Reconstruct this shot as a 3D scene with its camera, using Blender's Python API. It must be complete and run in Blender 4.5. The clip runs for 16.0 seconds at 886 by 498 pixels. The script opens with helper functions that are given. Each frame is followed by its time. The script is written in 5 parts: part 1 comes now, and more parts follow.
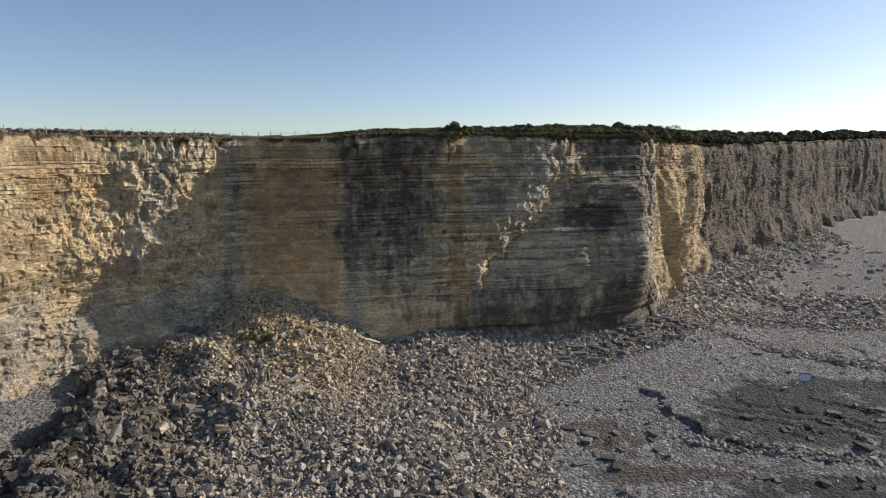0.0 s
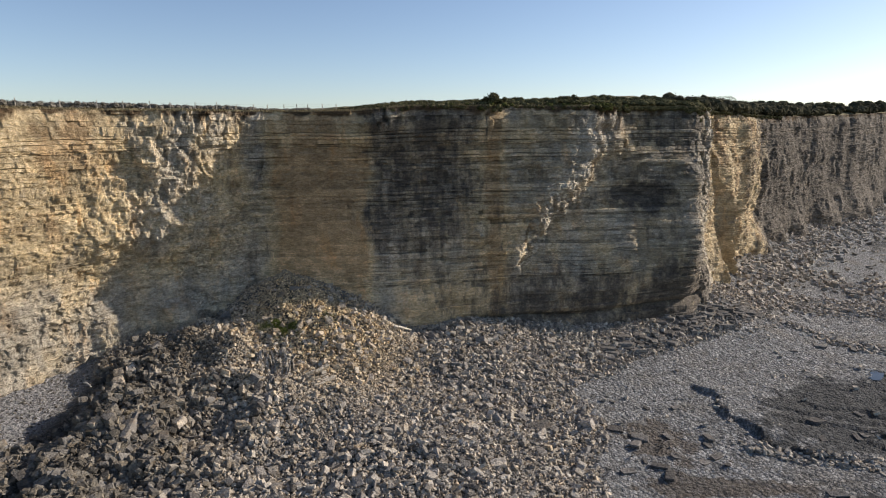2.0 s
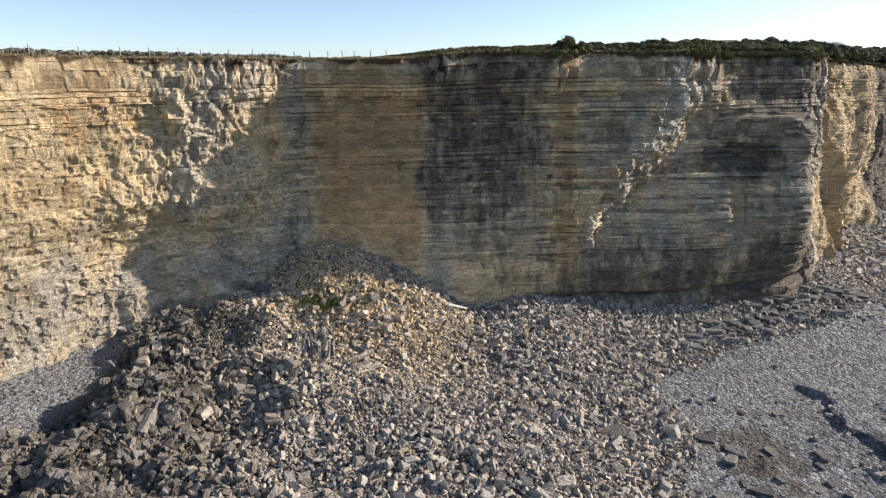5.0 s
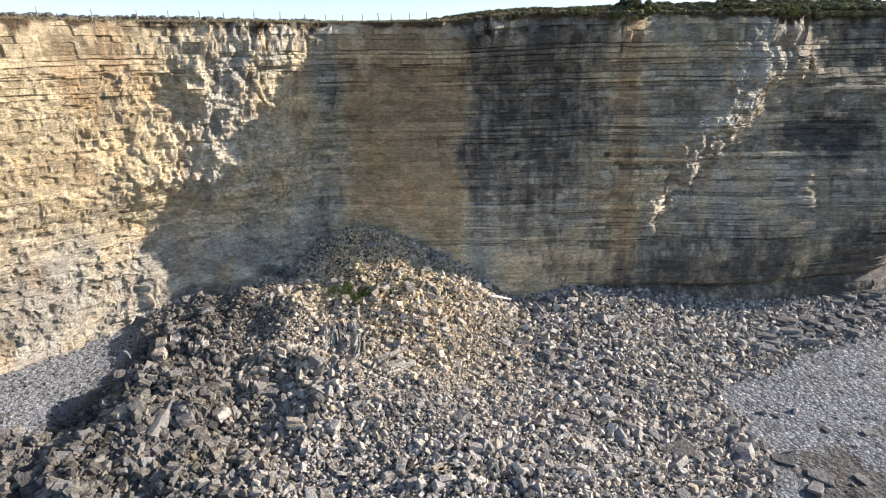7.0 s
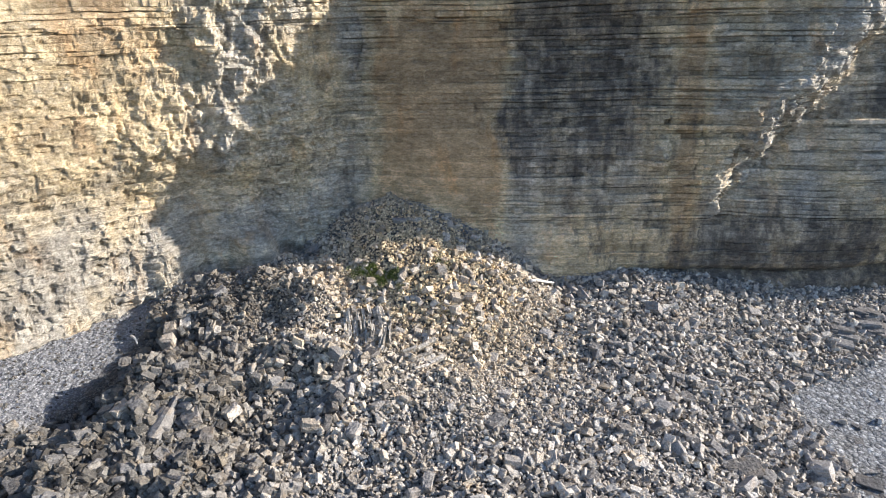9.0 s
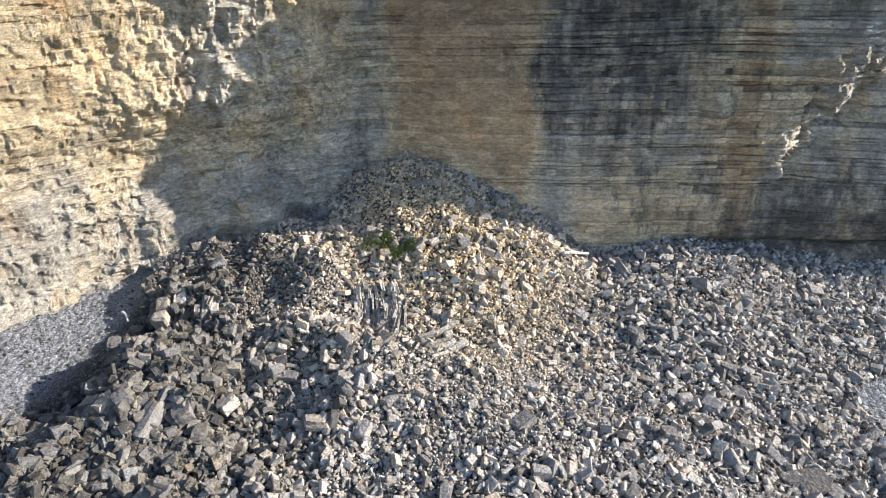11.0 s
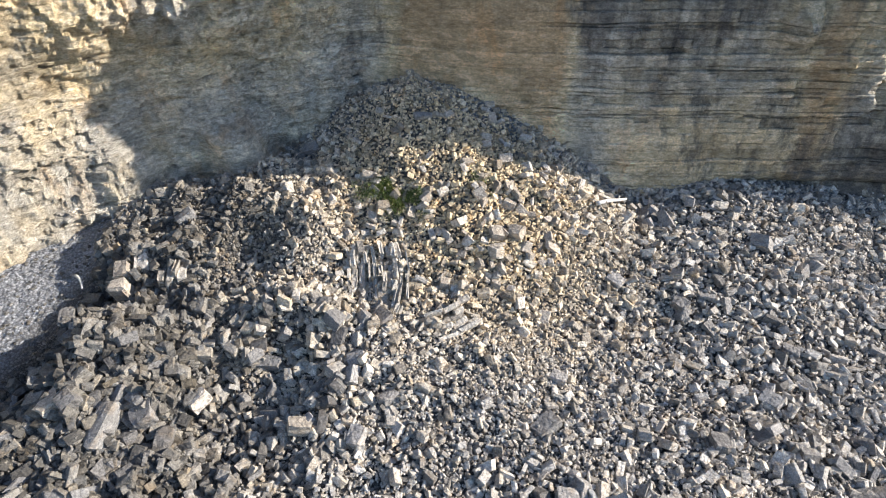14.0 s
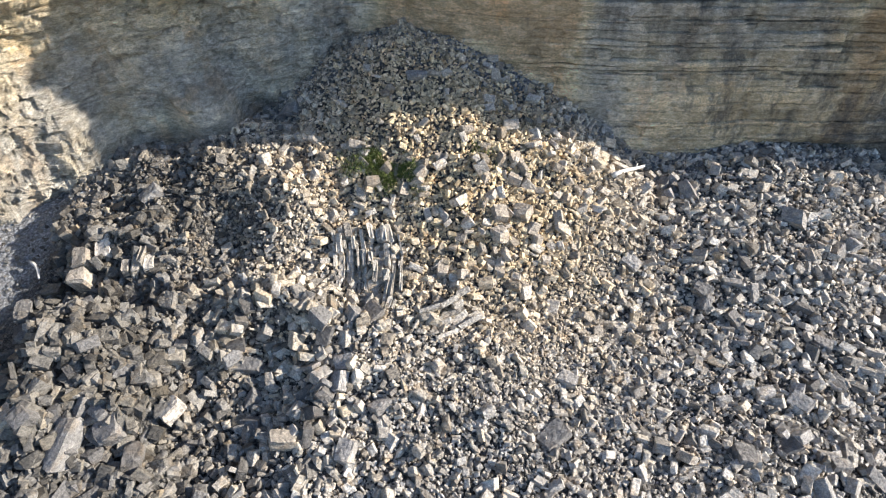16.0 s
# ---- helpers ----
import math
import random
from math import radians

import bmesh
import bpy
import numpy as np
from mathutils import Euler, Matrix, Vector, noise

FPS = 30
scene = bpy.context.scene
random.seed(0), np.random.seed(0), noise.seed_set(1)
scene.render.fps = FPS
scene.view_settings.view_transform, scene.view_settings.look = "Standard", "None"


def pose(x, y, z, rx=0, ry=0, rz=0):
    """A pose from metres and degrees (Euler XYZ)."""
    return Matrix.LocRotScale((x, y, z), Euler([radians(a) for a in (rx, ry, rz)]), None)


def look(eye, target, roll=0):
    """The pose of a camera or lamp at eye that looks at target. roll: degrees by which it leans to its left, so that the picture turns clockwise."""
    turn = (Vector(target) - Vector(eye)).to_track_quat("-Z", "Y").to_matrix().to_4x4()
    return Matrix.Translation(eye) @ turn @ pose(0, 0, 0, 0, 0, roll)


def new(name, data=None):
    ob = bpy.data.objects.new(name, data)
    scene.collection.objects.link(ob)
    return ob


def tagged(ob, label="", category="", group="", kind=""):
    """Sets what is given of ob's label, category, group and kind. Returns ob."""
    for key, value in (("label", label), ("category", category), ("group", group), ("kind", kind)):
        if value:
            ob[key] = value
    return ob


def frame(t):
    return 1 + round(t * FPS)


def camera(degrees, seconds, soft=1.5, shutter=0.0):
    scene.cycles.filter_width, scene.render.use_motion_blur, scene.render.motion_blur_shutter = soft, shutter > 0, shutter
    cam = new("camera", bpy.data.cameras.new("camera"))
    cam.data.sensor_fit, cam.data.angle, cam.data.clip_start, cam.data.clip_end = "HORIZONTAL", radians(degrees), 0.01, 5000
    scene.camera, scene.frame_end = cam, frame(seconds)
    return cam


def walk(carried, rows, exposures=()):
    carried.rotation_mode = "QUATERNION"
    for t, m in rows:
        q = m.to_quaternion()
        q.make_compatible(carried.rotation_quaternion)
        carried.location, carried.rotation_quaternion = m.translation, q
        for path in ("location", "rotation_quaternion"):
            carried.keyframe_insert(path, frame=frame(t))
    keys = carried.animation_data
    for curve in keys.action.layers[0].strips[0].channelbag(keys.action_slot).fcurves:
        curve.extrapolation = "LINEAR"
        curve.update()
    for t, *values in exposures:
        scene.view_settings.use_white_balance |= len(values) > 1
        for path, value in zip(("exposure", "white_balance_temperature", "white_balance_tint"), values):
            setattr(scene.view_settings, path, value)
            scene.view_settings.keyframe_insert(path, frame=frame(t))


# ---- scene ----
cam = camera(70.6, 16.0, soft=1.1)
# seconds, x, y, z, heading, pitch, roll
ROWS = [
    (0.0, 0.256, 0.018, 26.654, 1.52, -8.17, -0.40),
    (0.5, 0.144, 1.245, 26.802, 2.33, -8.59, -0.39),
    (1.0, 0.053, 2.536, 26.903, 3.12, -9.20, -0.39),
    (1.5, -0.027, 3.874, 26.965, 3.91, -9.91, -0.39),
    (2.0, -0.107, 5.248, 26.994, 4.73, -10.66, -0.40),
    (2.5, -0.196, 6.647, 26.995, 5.58, -11.42, -0.41),
    (3.0, -0.301, 8.063, 26.974, 6.48, -12.15, -0.42),
    (3.5, -0.427, 9.487, 26.935, 7.41, -12.84, -0.44),
    (4.0, -0.578, 10.914, 26.883, 8.38, -13.49, -0.46),
    (4.5, -0.759, 12.340, 26.822, 9.38, -14.10, -0.49),
    (5.0, -0.970, 13.762, 26.756, 10.39, -14.70, -0.52),
    (5.8, -1.372, 16.023, 26.648, 12.01, -15.66, -0.57),
    (6.6, -1.854, 18.265, 26.546, 13.60, -16.70, -0.64),
    (7.5, -2.482, 20.762, 26.451, 15.27, -18.07, -0.72),
    (8.0, -2.866, 22.140, 26.411, 16.13, -18.95, -0.77),
    (8.5, -3.271, 23.513, 26.380, 16.94, -19.95, -0.82),
    (9.0, -3.693, 24.880, 26.360, 17.68, -21.07, -0.88),
    (9.8, -4.396, 27.060, 26.350, 18.72, -23.10, -0.98),
    (10.6, -5.120, 29.231, 26.367, 19.59, -25.44, -1.08),
    (11.5, -5.941, 31.657, 26.413, 20.36, -28.38, -1.20),
    (12.0, -6.393, 32.994, 26.448, 20.71, -30.13, -1.28),
    (12.5, -6.840, 34.319, 26.487, 21.00, -31.93, -1.35),
    (13.0, -7.278, 35.627, 26.527, 21.24, -33.77, -1.43),
    (13.5, -7.707, 36.912, 26.567, 21.44, -35.62, -1.51),
    (14.0, -8.127, 38.165, 26.601, 21.60, -37.46, -1.59),
    (14.5, -8.536, 39.378, 26.627, 21.72, -39.28, -1.67),
    (15.0, -8.936, 40.538, 26.642, 21.79, -41.06, -1.76),
    (15.5, -9.330, 41.633, 26.639, 21.81, -42.80, -1.85),
    (16.0, -9.721, 42.647, 26.615, 21.76, -44.50, -1.94),
]
walk(cam, [(t, pose(x, y, z, 90 + p, 0, yaw) @ pose(0, 0, 0, 0, 0, roll)) for t, x, y, z, yaw, p, roll in ROWS],
     exposures=((0, -0.06, 6700, 14), (3.5, 0.22, 6700, 15), (5.2, 0.50, 6500, 15), (8, 0.95, 6050, 14), (12.5, 1.03, 5950, 13), (16, 1.06, 6000, 12)))

# ---- light ----
SUN_AZ, SUN_EL = 23.4, 23.5          # degrees from +x towards +y, and above the horizon
world = bpy.data.worlds.new("sky")
scene.world = world
world.use_nodes = True
wn = world.node_tree.nodes
sky = wn.new("ShaderNodeTexSky")
sky.sky_type = "NISHITA"
sky.sun_disc = False
sky.sun_elevation = radians(SUN_EL)
sky.sun_rotation = radians(90 - SUN_AZ)
sky.air_density, sky.dust_density, sky.ozone_density = 0.8, 0.45, 2.0
wn["Background"].inputs["Strength"].default_value = 0.138
world.node_tree.links.new(sky.outputs[0], wn["Background"].inputs["Color"])
lamp = bpy.data.lights.new("sun", "SUN")
lamp.energy, lamp.angle, lamp.color = 4.9, radians(0.53), (1.0, 0.915, 0.79)
sun_ob = new("sun", lamp)
ca, sa, ce, se = (math.cos(radians(SUN_AZ)), math.sin(radians(SUN_AZ)), math.cos(radians(SUN_EL)), math.sin(radians(SUN_EL)))
sun_ob.matrix_world = look((120 * ca * ce, 120 * sa * ce + 70, 120 * se), (0, 70, 0))


# ---- numeric helpers ----
def hash01(*k):
    """A repeatable number from 0 to 1 for whole numbers (arrays)."""
    h = np.zeros(np.broadcast(*k).shape, dtype=np.uint64) + np.uint64(0x9E3779B9)
    for i, a in enumerate(k):
        a = np.asarray(a).astype(np.int64).astype(np.uint64)
        h = (h ^ (a + np.uint64(0x632BE5AB * (i + 1)))) * np.uint64(0xD6E8FEB86659FD93)
        h ^= h >> np.uint64(32)
    h = h * np.uint64(0xD6E8FEB86659FD93)
    h ^= h >> np.uint64(29)
    return (h % np.uint64(1000003)).astype(np.float64) / 1000003.0


def vnoise(x, y, seed=0):
    """Smooth value noise from -1 to 1."""
    x, y = np.broadcast_arrays(np.asarray(x, float), np.asarray(y, float))
    xi, yi = np.floor(x), np.floor(y)
    fx, fy = x - xi, y - yi
    fx, fy = fx * fx * (3 - 2 * fx), fy * fy * (3 - 2 * fy)
    xi, yi = xi.astype(int), yi.astype(int)
    a, b = hash01(xi, yi, seed), hash01(xi + 1, yi, seed)
    c, d = hash01(xi, yi + 1, seed), hash01(xi + 1, yi + 1, seed)
    return 2 * ((a * (1 - fx) + b * fx) * (1 - fy) + (c * (1 - fx) + d * fx) * fy) - 1


def fbm(x, y, seed=0, octaves=4):
    x, y = np.asarray(x, float), np.asarray(y, float)
    v, amp, tot = 0, 1.0, 0
    for i in range(octaves):
        v = v + amp * vnoise(x * 2 ** i + 13.7 * i, y * 2 ** i - 7.1 * i, seed + i)
        tot += amp
        amp *= 0.5
    return v / tot


def chunks(x, y, seed=0):
    """Broken blocks: for each place the number (0 to 1) of the nearest block, and how near its edge is."""
    x, y = np.broadcast_arrays(np.asarray(x, float), np.asarray(y, float))
    xi, yi = np.floor(x).astype(int), np.floor(y).astype(int)
    best, second, val = np.full(x.shape, 9.0), np.full(x.shape, 9.0), np.zeros(x.shape)
    for a in (-1, 0, 1):
        for b in (-1, 0, 1):
            cx, cy = xi + a, yi + b
            d = np.abs(cx + 0.1 + 0.8 * hash01(cx, cy, seed) - x) + np.abs(cy + 0.1 + 0.8 * hash01(cx, cy, seed + 1) - y)
            near = d < best
            second = np.where(near, best, np.minimum(second, d))
            val = np.where(near, hash01(cx, cy, seed + 2), val)
            best = np.minimum(best, d)
    return val, second - best


def bump(x, y, cx, cy, rx, ry, turn=0.0):
    """A smooth hill of height 1."""
    c, s = math.cos(radians(turn)), math.sin(radians(turn))
    u, v = (x - cx) * c + (y - cy) * s, -(x - cx) * s + (y - cy) * c
    return np.exp(-(u / rx) ** 2 - (v / ry) ** 2)


def smooth(a, lo, hi):
    f = np.clip((a - lo) / (hi - lo), 0, 1)
    return f * f * (3 - 2 * f)


def mesh_from(name, co, faces, material, attrs=None, shade=False):
    """A mesh from arrays: places (n, 3), faces (m, 3 or 4), named numbers per corner point."""
    me = bpy.data.meshes.new(name)
    co = np.ascontiguousarray(co, dtype=np.float32)
    faces = np.ascontiguousarray(faces, dtype=np.int32)
    n, k = faces.shape
    me.vertices.add(len(co))
    me.vertices.foreach_set("co", co.ravel())
    me.loops.add(n * k)
    me.loops.foreach_set("vertex_index", faces.ravel())
    me.polygons.add(n)
    me.polygons.foreach_set("loop_start", np.arange(n, dtype=np.int32) * k)
    me.polygons.foreach_set("use_smooth", np.full(n, shade))
    for key, values in (attrs or {}).items():
        at = me.attributes.new(key, "FLOAT", "POINT")
        at.data.foreach_set("value", np.ascontiguousarray(values, dtype=np.float32))
    me.materials.append(material)
    me.update()
    return me


def grid_faces(rows, cols):
    i = np.arange(rows * cols).reshape(rows, cols)
    return np.stack([i[:-1, :-1], i[:-1, 1:], i[1:, 1:], i[1:, :-1]], -1).reshape(-1, 4)


def part(name, me, parent, label=""):
    ob = new(name, me)
    ob.parent = parent
    return tagged(ob, label)


def from_bm(name, bm, material, shade=False):
    me = bpy.data.meshes.new(name)
    bm.to_mesh(me)
    bm.free()
    me.materials.append(material)
    for p in me.polygons:
        p.use_smooth = shade
    return me


# ---- materials ----
class Nodes:
    """A short way to write a node material."""

    def __init__(self, name, rough=0.9):
        self.mat = bpy.data.materials.new(name)
        self.mat.use_nodes = True
        self.t = self.mat.node_tree
        self.b = self.t.nodes["Principled BSDF"]
        self.b.inputs["Roughness"].default_value = rough
        self.b.inputs["Specular IOR Level"].default_value = 0.3
        self.co = self.t.nodes.new("ShaderNodeTexCoord").outputs["Object"]

    def put(self, socket, v):
        if isinstance(v, bpy.types.NodeSocket):
            self.t.links.new(v, socket)
        else:
            socket.default_value = v

    def noise(self, scale, detail=4.0, rough=0.55, stretch=(1, 1, 1)):
        m = self.t.nodes.new("ShaderNodeMapping")
        m.inputs["Scale"].default_value = stretch
        self.t.links.new(self.co, m.inputs["Vector"])
        n = self.t.nodes.new("ShaderNodeTexNoise")
        n.inputs["Scale"].default_value = scale
        n.inputs["Detail"].default_value = detail
        n.inputs["Roughness"].default_value = rough
        self.t.links.new(m.outputs[0], n.inputs["Vector"])
        return n.outputs["Fac"]

    def cells(self, scale, feature="F1", stretch=(1, 1, 1), out="Distance"):
        m = self.t.nodes.new("ShaderNodeMapping")
        m.inputs["Scale"].default_value = stretch
        self.t.links.new(self.co, m.inputs["Vector"])
        n = self.t.nodes.new("ShaderNodeTexVoronoi")
        n.feature = feature
        n.inputs["Scale"].default_value = scale
        self.t.links.new(m.outputs[0], n.inputs["Vector"])
        return n.outputs[out]

    def attr(self, name):
        n = self.t.nodes.new("ShaderNodeAttribute")
        n.attribute_name = name
        return n.outputs["Fac"]

    def random(self):
        return self.t.nodes.new("ShaderNodeObjectInfo").outputs["Random"]

    def island(self):
        return self.t.nodes.new("ShaderNodeNewGeometry").outputs["Random Per Island"]

    def ramp(self, fac, *stops):
        n = self.t.nodes.new("ShaderNodeValToRGB")
        e = n.color_ramp.elements
        while len(e) < len(stops):
            e.new(0.5)
        for el, (p, c) in zip(e, stops):
            el.position = p
            el.color = (*c, 1) if isinstance(c, tuple) else (c, c, c, 1)
        self.put(n.inputs["Fac"], fac)
        return n.outputs["Color"]

    def mix(self, fac, a, b, mode="MIX"):
        n = self.t.nodes.new("ShaderNodeMix")
        n.data_type, n.blend_type = "RGBA", mode
        n.clamp_factor = True
        self.put(n.inputs["Factor"], fac)
        for s, v in (("A", a), ("B", b)):
            sock = [i for i in n.inputs if i.name == s and i.type == "RGBA"][0]
            self.put(sock, (*v, 1) if isinstance(v, tuple) else v)
        return [o for o in n.outputs if o.type == "RGBA"][0]

    def math(self, op, a, b=0.0):
        n = self.t.nodes.new("ShaderNodeMath")
        n.operation = op
        self.put(n.inputs[0], a)
        self.put(n.inputs[1], b)
        return n.outputs[0]

    def finish(self, colour, height=None, dist=0.05, strength=0.6):
        self.put(self.b.inputs["Base Color"], colour)
        if height is not None:
            n = self.t.nodes.new("ShaderNodeBump")
            n.inputs["Strength"].default_value = strength
            n.inputs["Distance"].default_value = dist
            self.put(n.inputs["Height"], height)
            self.t.links.new(n.outputs[0], self.b.inputs["Normal"])
        return self.mat


def cliff_material():
    n = Nodes("bedded_limestone", 0.92)
    fine = n.noise(2.2, 6, 0.65, (1, 1, 2.5))
    big = n.noise(0.35, 4, 0.6, (1, 1, 0.6))
    streak = n.noise(1.1, 4, 0.6, (1, 1, 0.12))
    grey = n.ramp(fine, (0.25, (0.19, 0.165, 0.125)), (0.5, (0.385, 0.343, 0.268)), (0.75, (0.56, 0.508, 0.41)))
    ochre = n.ramp(fine, (0.25, (0.30, 0.225, 0.12)), (0.5, (0.58, 0.452, 0.262)), (0.78, (0.76, 0.65, 0.46)))
    o = n.math("ADD", n.attr("ochre"), n.math("MULTIPLY", n.math("SUBTRACT", big, 0.5), 1.1))
    col = n.mix(n.ramp(o, (0.3, 0.0), (0.72, 1.0)), grey, ochre)
    brown = n.ramp(fine, (0.25, (0.25, 0.150, 0.070)), (0.5, (0.44, 0.290, 0.150)), (0.78, (0.58, 0.42, 0.24)))
    col = n.mix(n.ramp(o, (0.82, 0.0), (1.2, 0.7)), col, brown)
    # rusty runs below seeping joints
    rust = n.math("MULTIPLY", n.ramp(n.noise(0.5, 6, 0.65, (1, 1, 0.4)), (0.55, 0.0), (0.67, 0.5)), n.ramp(fine, (0.3, 0.4), (0.6, 1.0)))
    col = n.mix(rust, col, n.mix(1.0, col, (1.12, 0.80, 0.50), "MULTIPLY"))
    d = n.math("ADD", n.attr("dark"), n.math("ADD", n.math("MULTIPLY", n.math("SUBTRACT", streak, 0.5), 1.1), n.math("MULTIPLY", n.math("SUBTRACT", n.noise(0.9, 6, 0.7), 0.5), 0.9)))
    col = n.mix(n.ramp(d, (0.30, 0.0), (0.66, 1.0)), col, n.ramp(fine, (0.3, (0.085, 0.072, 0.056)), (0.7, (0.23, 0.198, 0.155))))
    # crisp-edged black growth and shale where the face is mottled
    soot = n.math("ADD", n.attr("mottle"), n.math("MULTIPLY", n.math("SUBTRACT", n.noise(0.75, 10, 0.78, (1, 1, 0.42)), 0.5), 2.4))
    col = n.mix(n.ramp(soot, (0.40, 0.0), (0.66, 0.75)), col, n.ramp(n.noise(5.0, 6, 0.75, (1, 1, 2.5)), (0.35, (0.060, 0.055, 0.048)), (0.68, (0.185, 0.165, 0.135))))
    # each broken block has its own shade
    cell = n.cells(0.8, stretch=(1, 1, 2.2), out="Color")
    col = n.mix(1.0, col, n.ramp(cell, (0.15, 0.84), (0.85, 1.17)), "MULTIPLY")
    # tone also holds sunlight painted along the slanting break
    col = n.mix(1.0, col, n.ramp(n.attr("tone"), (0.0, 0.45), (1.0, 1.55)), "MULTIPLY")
    col = n.mix(1.0, col, n.ramp(n.random(), (0.0, 0.92), (1.0, 1.07)), "MULTIPLY")
    col = n.mix(n.attr("soil"), col, n.ramp(fine, (0.3, (0.05, 0.032, 0.017)), (0.7, (0.17, 0.115, 0.06))))
    speck = n.noise(6.5, 8, 0.8, (1, 1, 1.7))
    col = n.mix(1.0, col, n.ramp(speck, (0.32, 0.56), (0.5, 1.02), (0.68, 1.36)), "MULTIPLY")
    col = n.mix(1.0, col, n.ramp(n.noise(16.0, 8, 0.85, (1, 1, 2.2)), (0.36, 0.66), (0.64, 1.34)), "MULTIPLY")
    rag = n.noise(5.0, 10, 0.8, (1, 1, 1.8))
    return n.finish(col, rag, 0.3, 0.9)


def stone_material(name, lo, mid, hi, joined):
    n = Nodes(name, 0.88)
    r = n.island() if joined else n.random()
    # each stone's own tone, before fresher stone and painted shade are mixed in
    base = n.ramp(r, (0.0, lo), (0.35, mid), (0.7, tuple(0.5 * (a + b) for a, b in zip(mid, hi))), (1.0, hi))
    fine = n.noise(3.5, 6, 0.65)
    band = n.noise(1.3, 3, 0.5)
    col = n.mix(1.0, base, n.ramp(fine, (0.3, 0.6), (0.7, 1.25)), "MULTIPLY")
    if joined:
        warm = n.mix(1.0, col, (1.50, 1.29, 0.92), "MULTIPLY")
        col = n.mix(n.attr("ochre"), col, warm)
        # darkens stones on the fall's seaward flank in place of shade
        col = n.mix(n.attr("painted_shade"), col, n.mix(1.0, col, (0.41, 0.415, 0.415), "MULTIPLY"))
    col = n.mix(n.ramp(band, (0.55, 0.0), (0.72, 0.6)), col, n.mix(1.0, col, (1.12, 0.92, 0.68), "MULTIPLY"))
    col = n.mix(1.0, col, n.ramp(n.noise(14.0, 6, 0.8), (0.35, 0.7), (0.65, 1.3)), "MULTIPLY")
    chip = n.math("ADD", n.noise(9.0, 6, 0.75), n.math("MULTIPLY", n.cells(5.0, stretch=(1, 1, 1.8)), -0.9))
    return n.finish(col, chip, 0.12, 0.7)


def ground_material():
    n = Nodes("beach", 0.93)
    pebble = n.cells(7.0)
    cob = n.cells(2.7)
    tint = n.cells(7.0, out="Color")
    fine = n.noise(3.0, 6, 0.65)
    big = n.noise(0.14, 5, 0.6)
    gravel = n.mix(1.0, n.ramp(fine, (0.3, (0.28, 0.28, 0.278)), (0.7, (0.60, 0.595, 0.58))), n.ramp(pebble, (0.0, 1.15), (0.7, 0.5)), "MULTIPLY")
    gravel = n.mix(1.0, gravel, n.ramp(n.noise(9.0, 5, 0.85), (0.38, 0.55), (0.62, 1.45)), "MULTIPLY")
    # grit kept dark, its colour standing for the shade between stones
    grit = n.ramp(n.noise(12.0, 6, 0.8), (0.36, (0.062, 0.056, 0.048)), (0.66, (0.21, 0.19, 0.16)))
    grit = n.mix(1.0, grit, n.ramp(n.cells(7.0, out="Color"), (0.1, 0.5), (0.9, 1.7)), "MULTIPLY")
    grit = n.mix(1.0, grit, n.ramp(n.cells(7.0, "DISTANCE_TO_EDGE"), (0.0, 0.3), (0.16, 1.0)), "MULTIPLY")
    pave = n.ramp(n.noise(1.6, 8, 0.72), (0.32, (0.125, 0.126, 0.122)), (0.5, (0.245, 0.248, 0.242)), (0.68, (0.37, 0.375, 0.366)))
    crack = n.ramp(n.cells(2.7, "DISTANCE_TO_EDGE", (1, 1, 1)), (0.0, 0.35), (0.16, 1.0))
    pave = n.mix(1.0, pave, n.ramp(n.cells(2.7, out="Color"), (0.15, 0.85), (0.85, 1.75)), "MULTIPLY")
    pave = n.mix(0.9, pave, crack, "MULTIPLY")
    pave = n.mix(1.0, pave, n.ramp(n.noise(11.0, 6, 0.8), (0.35, 0.55), (0.65, 1.5)), "MULTIPLY")
    pave = n.mix(n.ramp(big, (0.5, 0.0), (0.66, 0.45)), pave, n.mix(1.0, pave, (0.82, 0.72, 0.58), "MULTIPLY"))
    weed = n.ramp(n.noise(2.3, 6, 0.7), (0.35, (0.030, 0.033, 0.034)), (0.7, (0.105, 0.108, 0.105)))
    w = n.math("ADD", n.attr("weed"), n.math("MULTIPLY", n.math("SUBTRACT", n.noise(0.5, 6, 0.65), 0.5), 1.0))
    pave = n.mix(n.ramp(w, (0.42, 0.0), (0.58, 0.9)), pave, weed)
    wet = n.math("ADD", n.attr("wet"), n.math("MULTIPLY", n.math("SUBTRACT", n.noise(0.45, 5, 0.6), 0.5), 1.6))
    pave = n.mix(n.ramp(wet, (0.45, 0.0), (0.6, 0.7)), pave, n.ramp(n.noise(3.0, 6, 0.7), (0.3, (0.06, 0.048, 0.036)), (0.7, (0.17, 0.135, 0.10))))
    col = n.mix(n.attr("pave"), n.mix(n.attr("gravel"), grit, gravel), pave)
    h = n.math("ADD", n.math("MULTIPLY", pebble, -0.7), n.math("MULTIPLY", n.noise(5.0, 8, 0.75), 1.6))
    h = n.math("ADD", h, n.math("MULTIPLY", cob, -2.2))
    return n.finish(col, h, 0.22, 1.0)


def turf_material():
    n = Nodes("turf", 0.95)
    fine = n.noise(6.0, 6, 0.7)
    big = n.noise(0.12, 4, 0.6)
    green = n.ramp(fine, (0.3, (0.045, 0.05, 0.018)), (0.7, (0.15, 0.14, 0.06)))
    dry = n.ramp(fine, (0.3, (0.10, 0.085, 0.04)), (0.7, (0.27, 0.23, 0.12)))
    return n.finish(n.mix(n.ramp(big, (0.28, 0.0), (0.45, 1.0)), green, dry), fine, 0.2, 0.8)


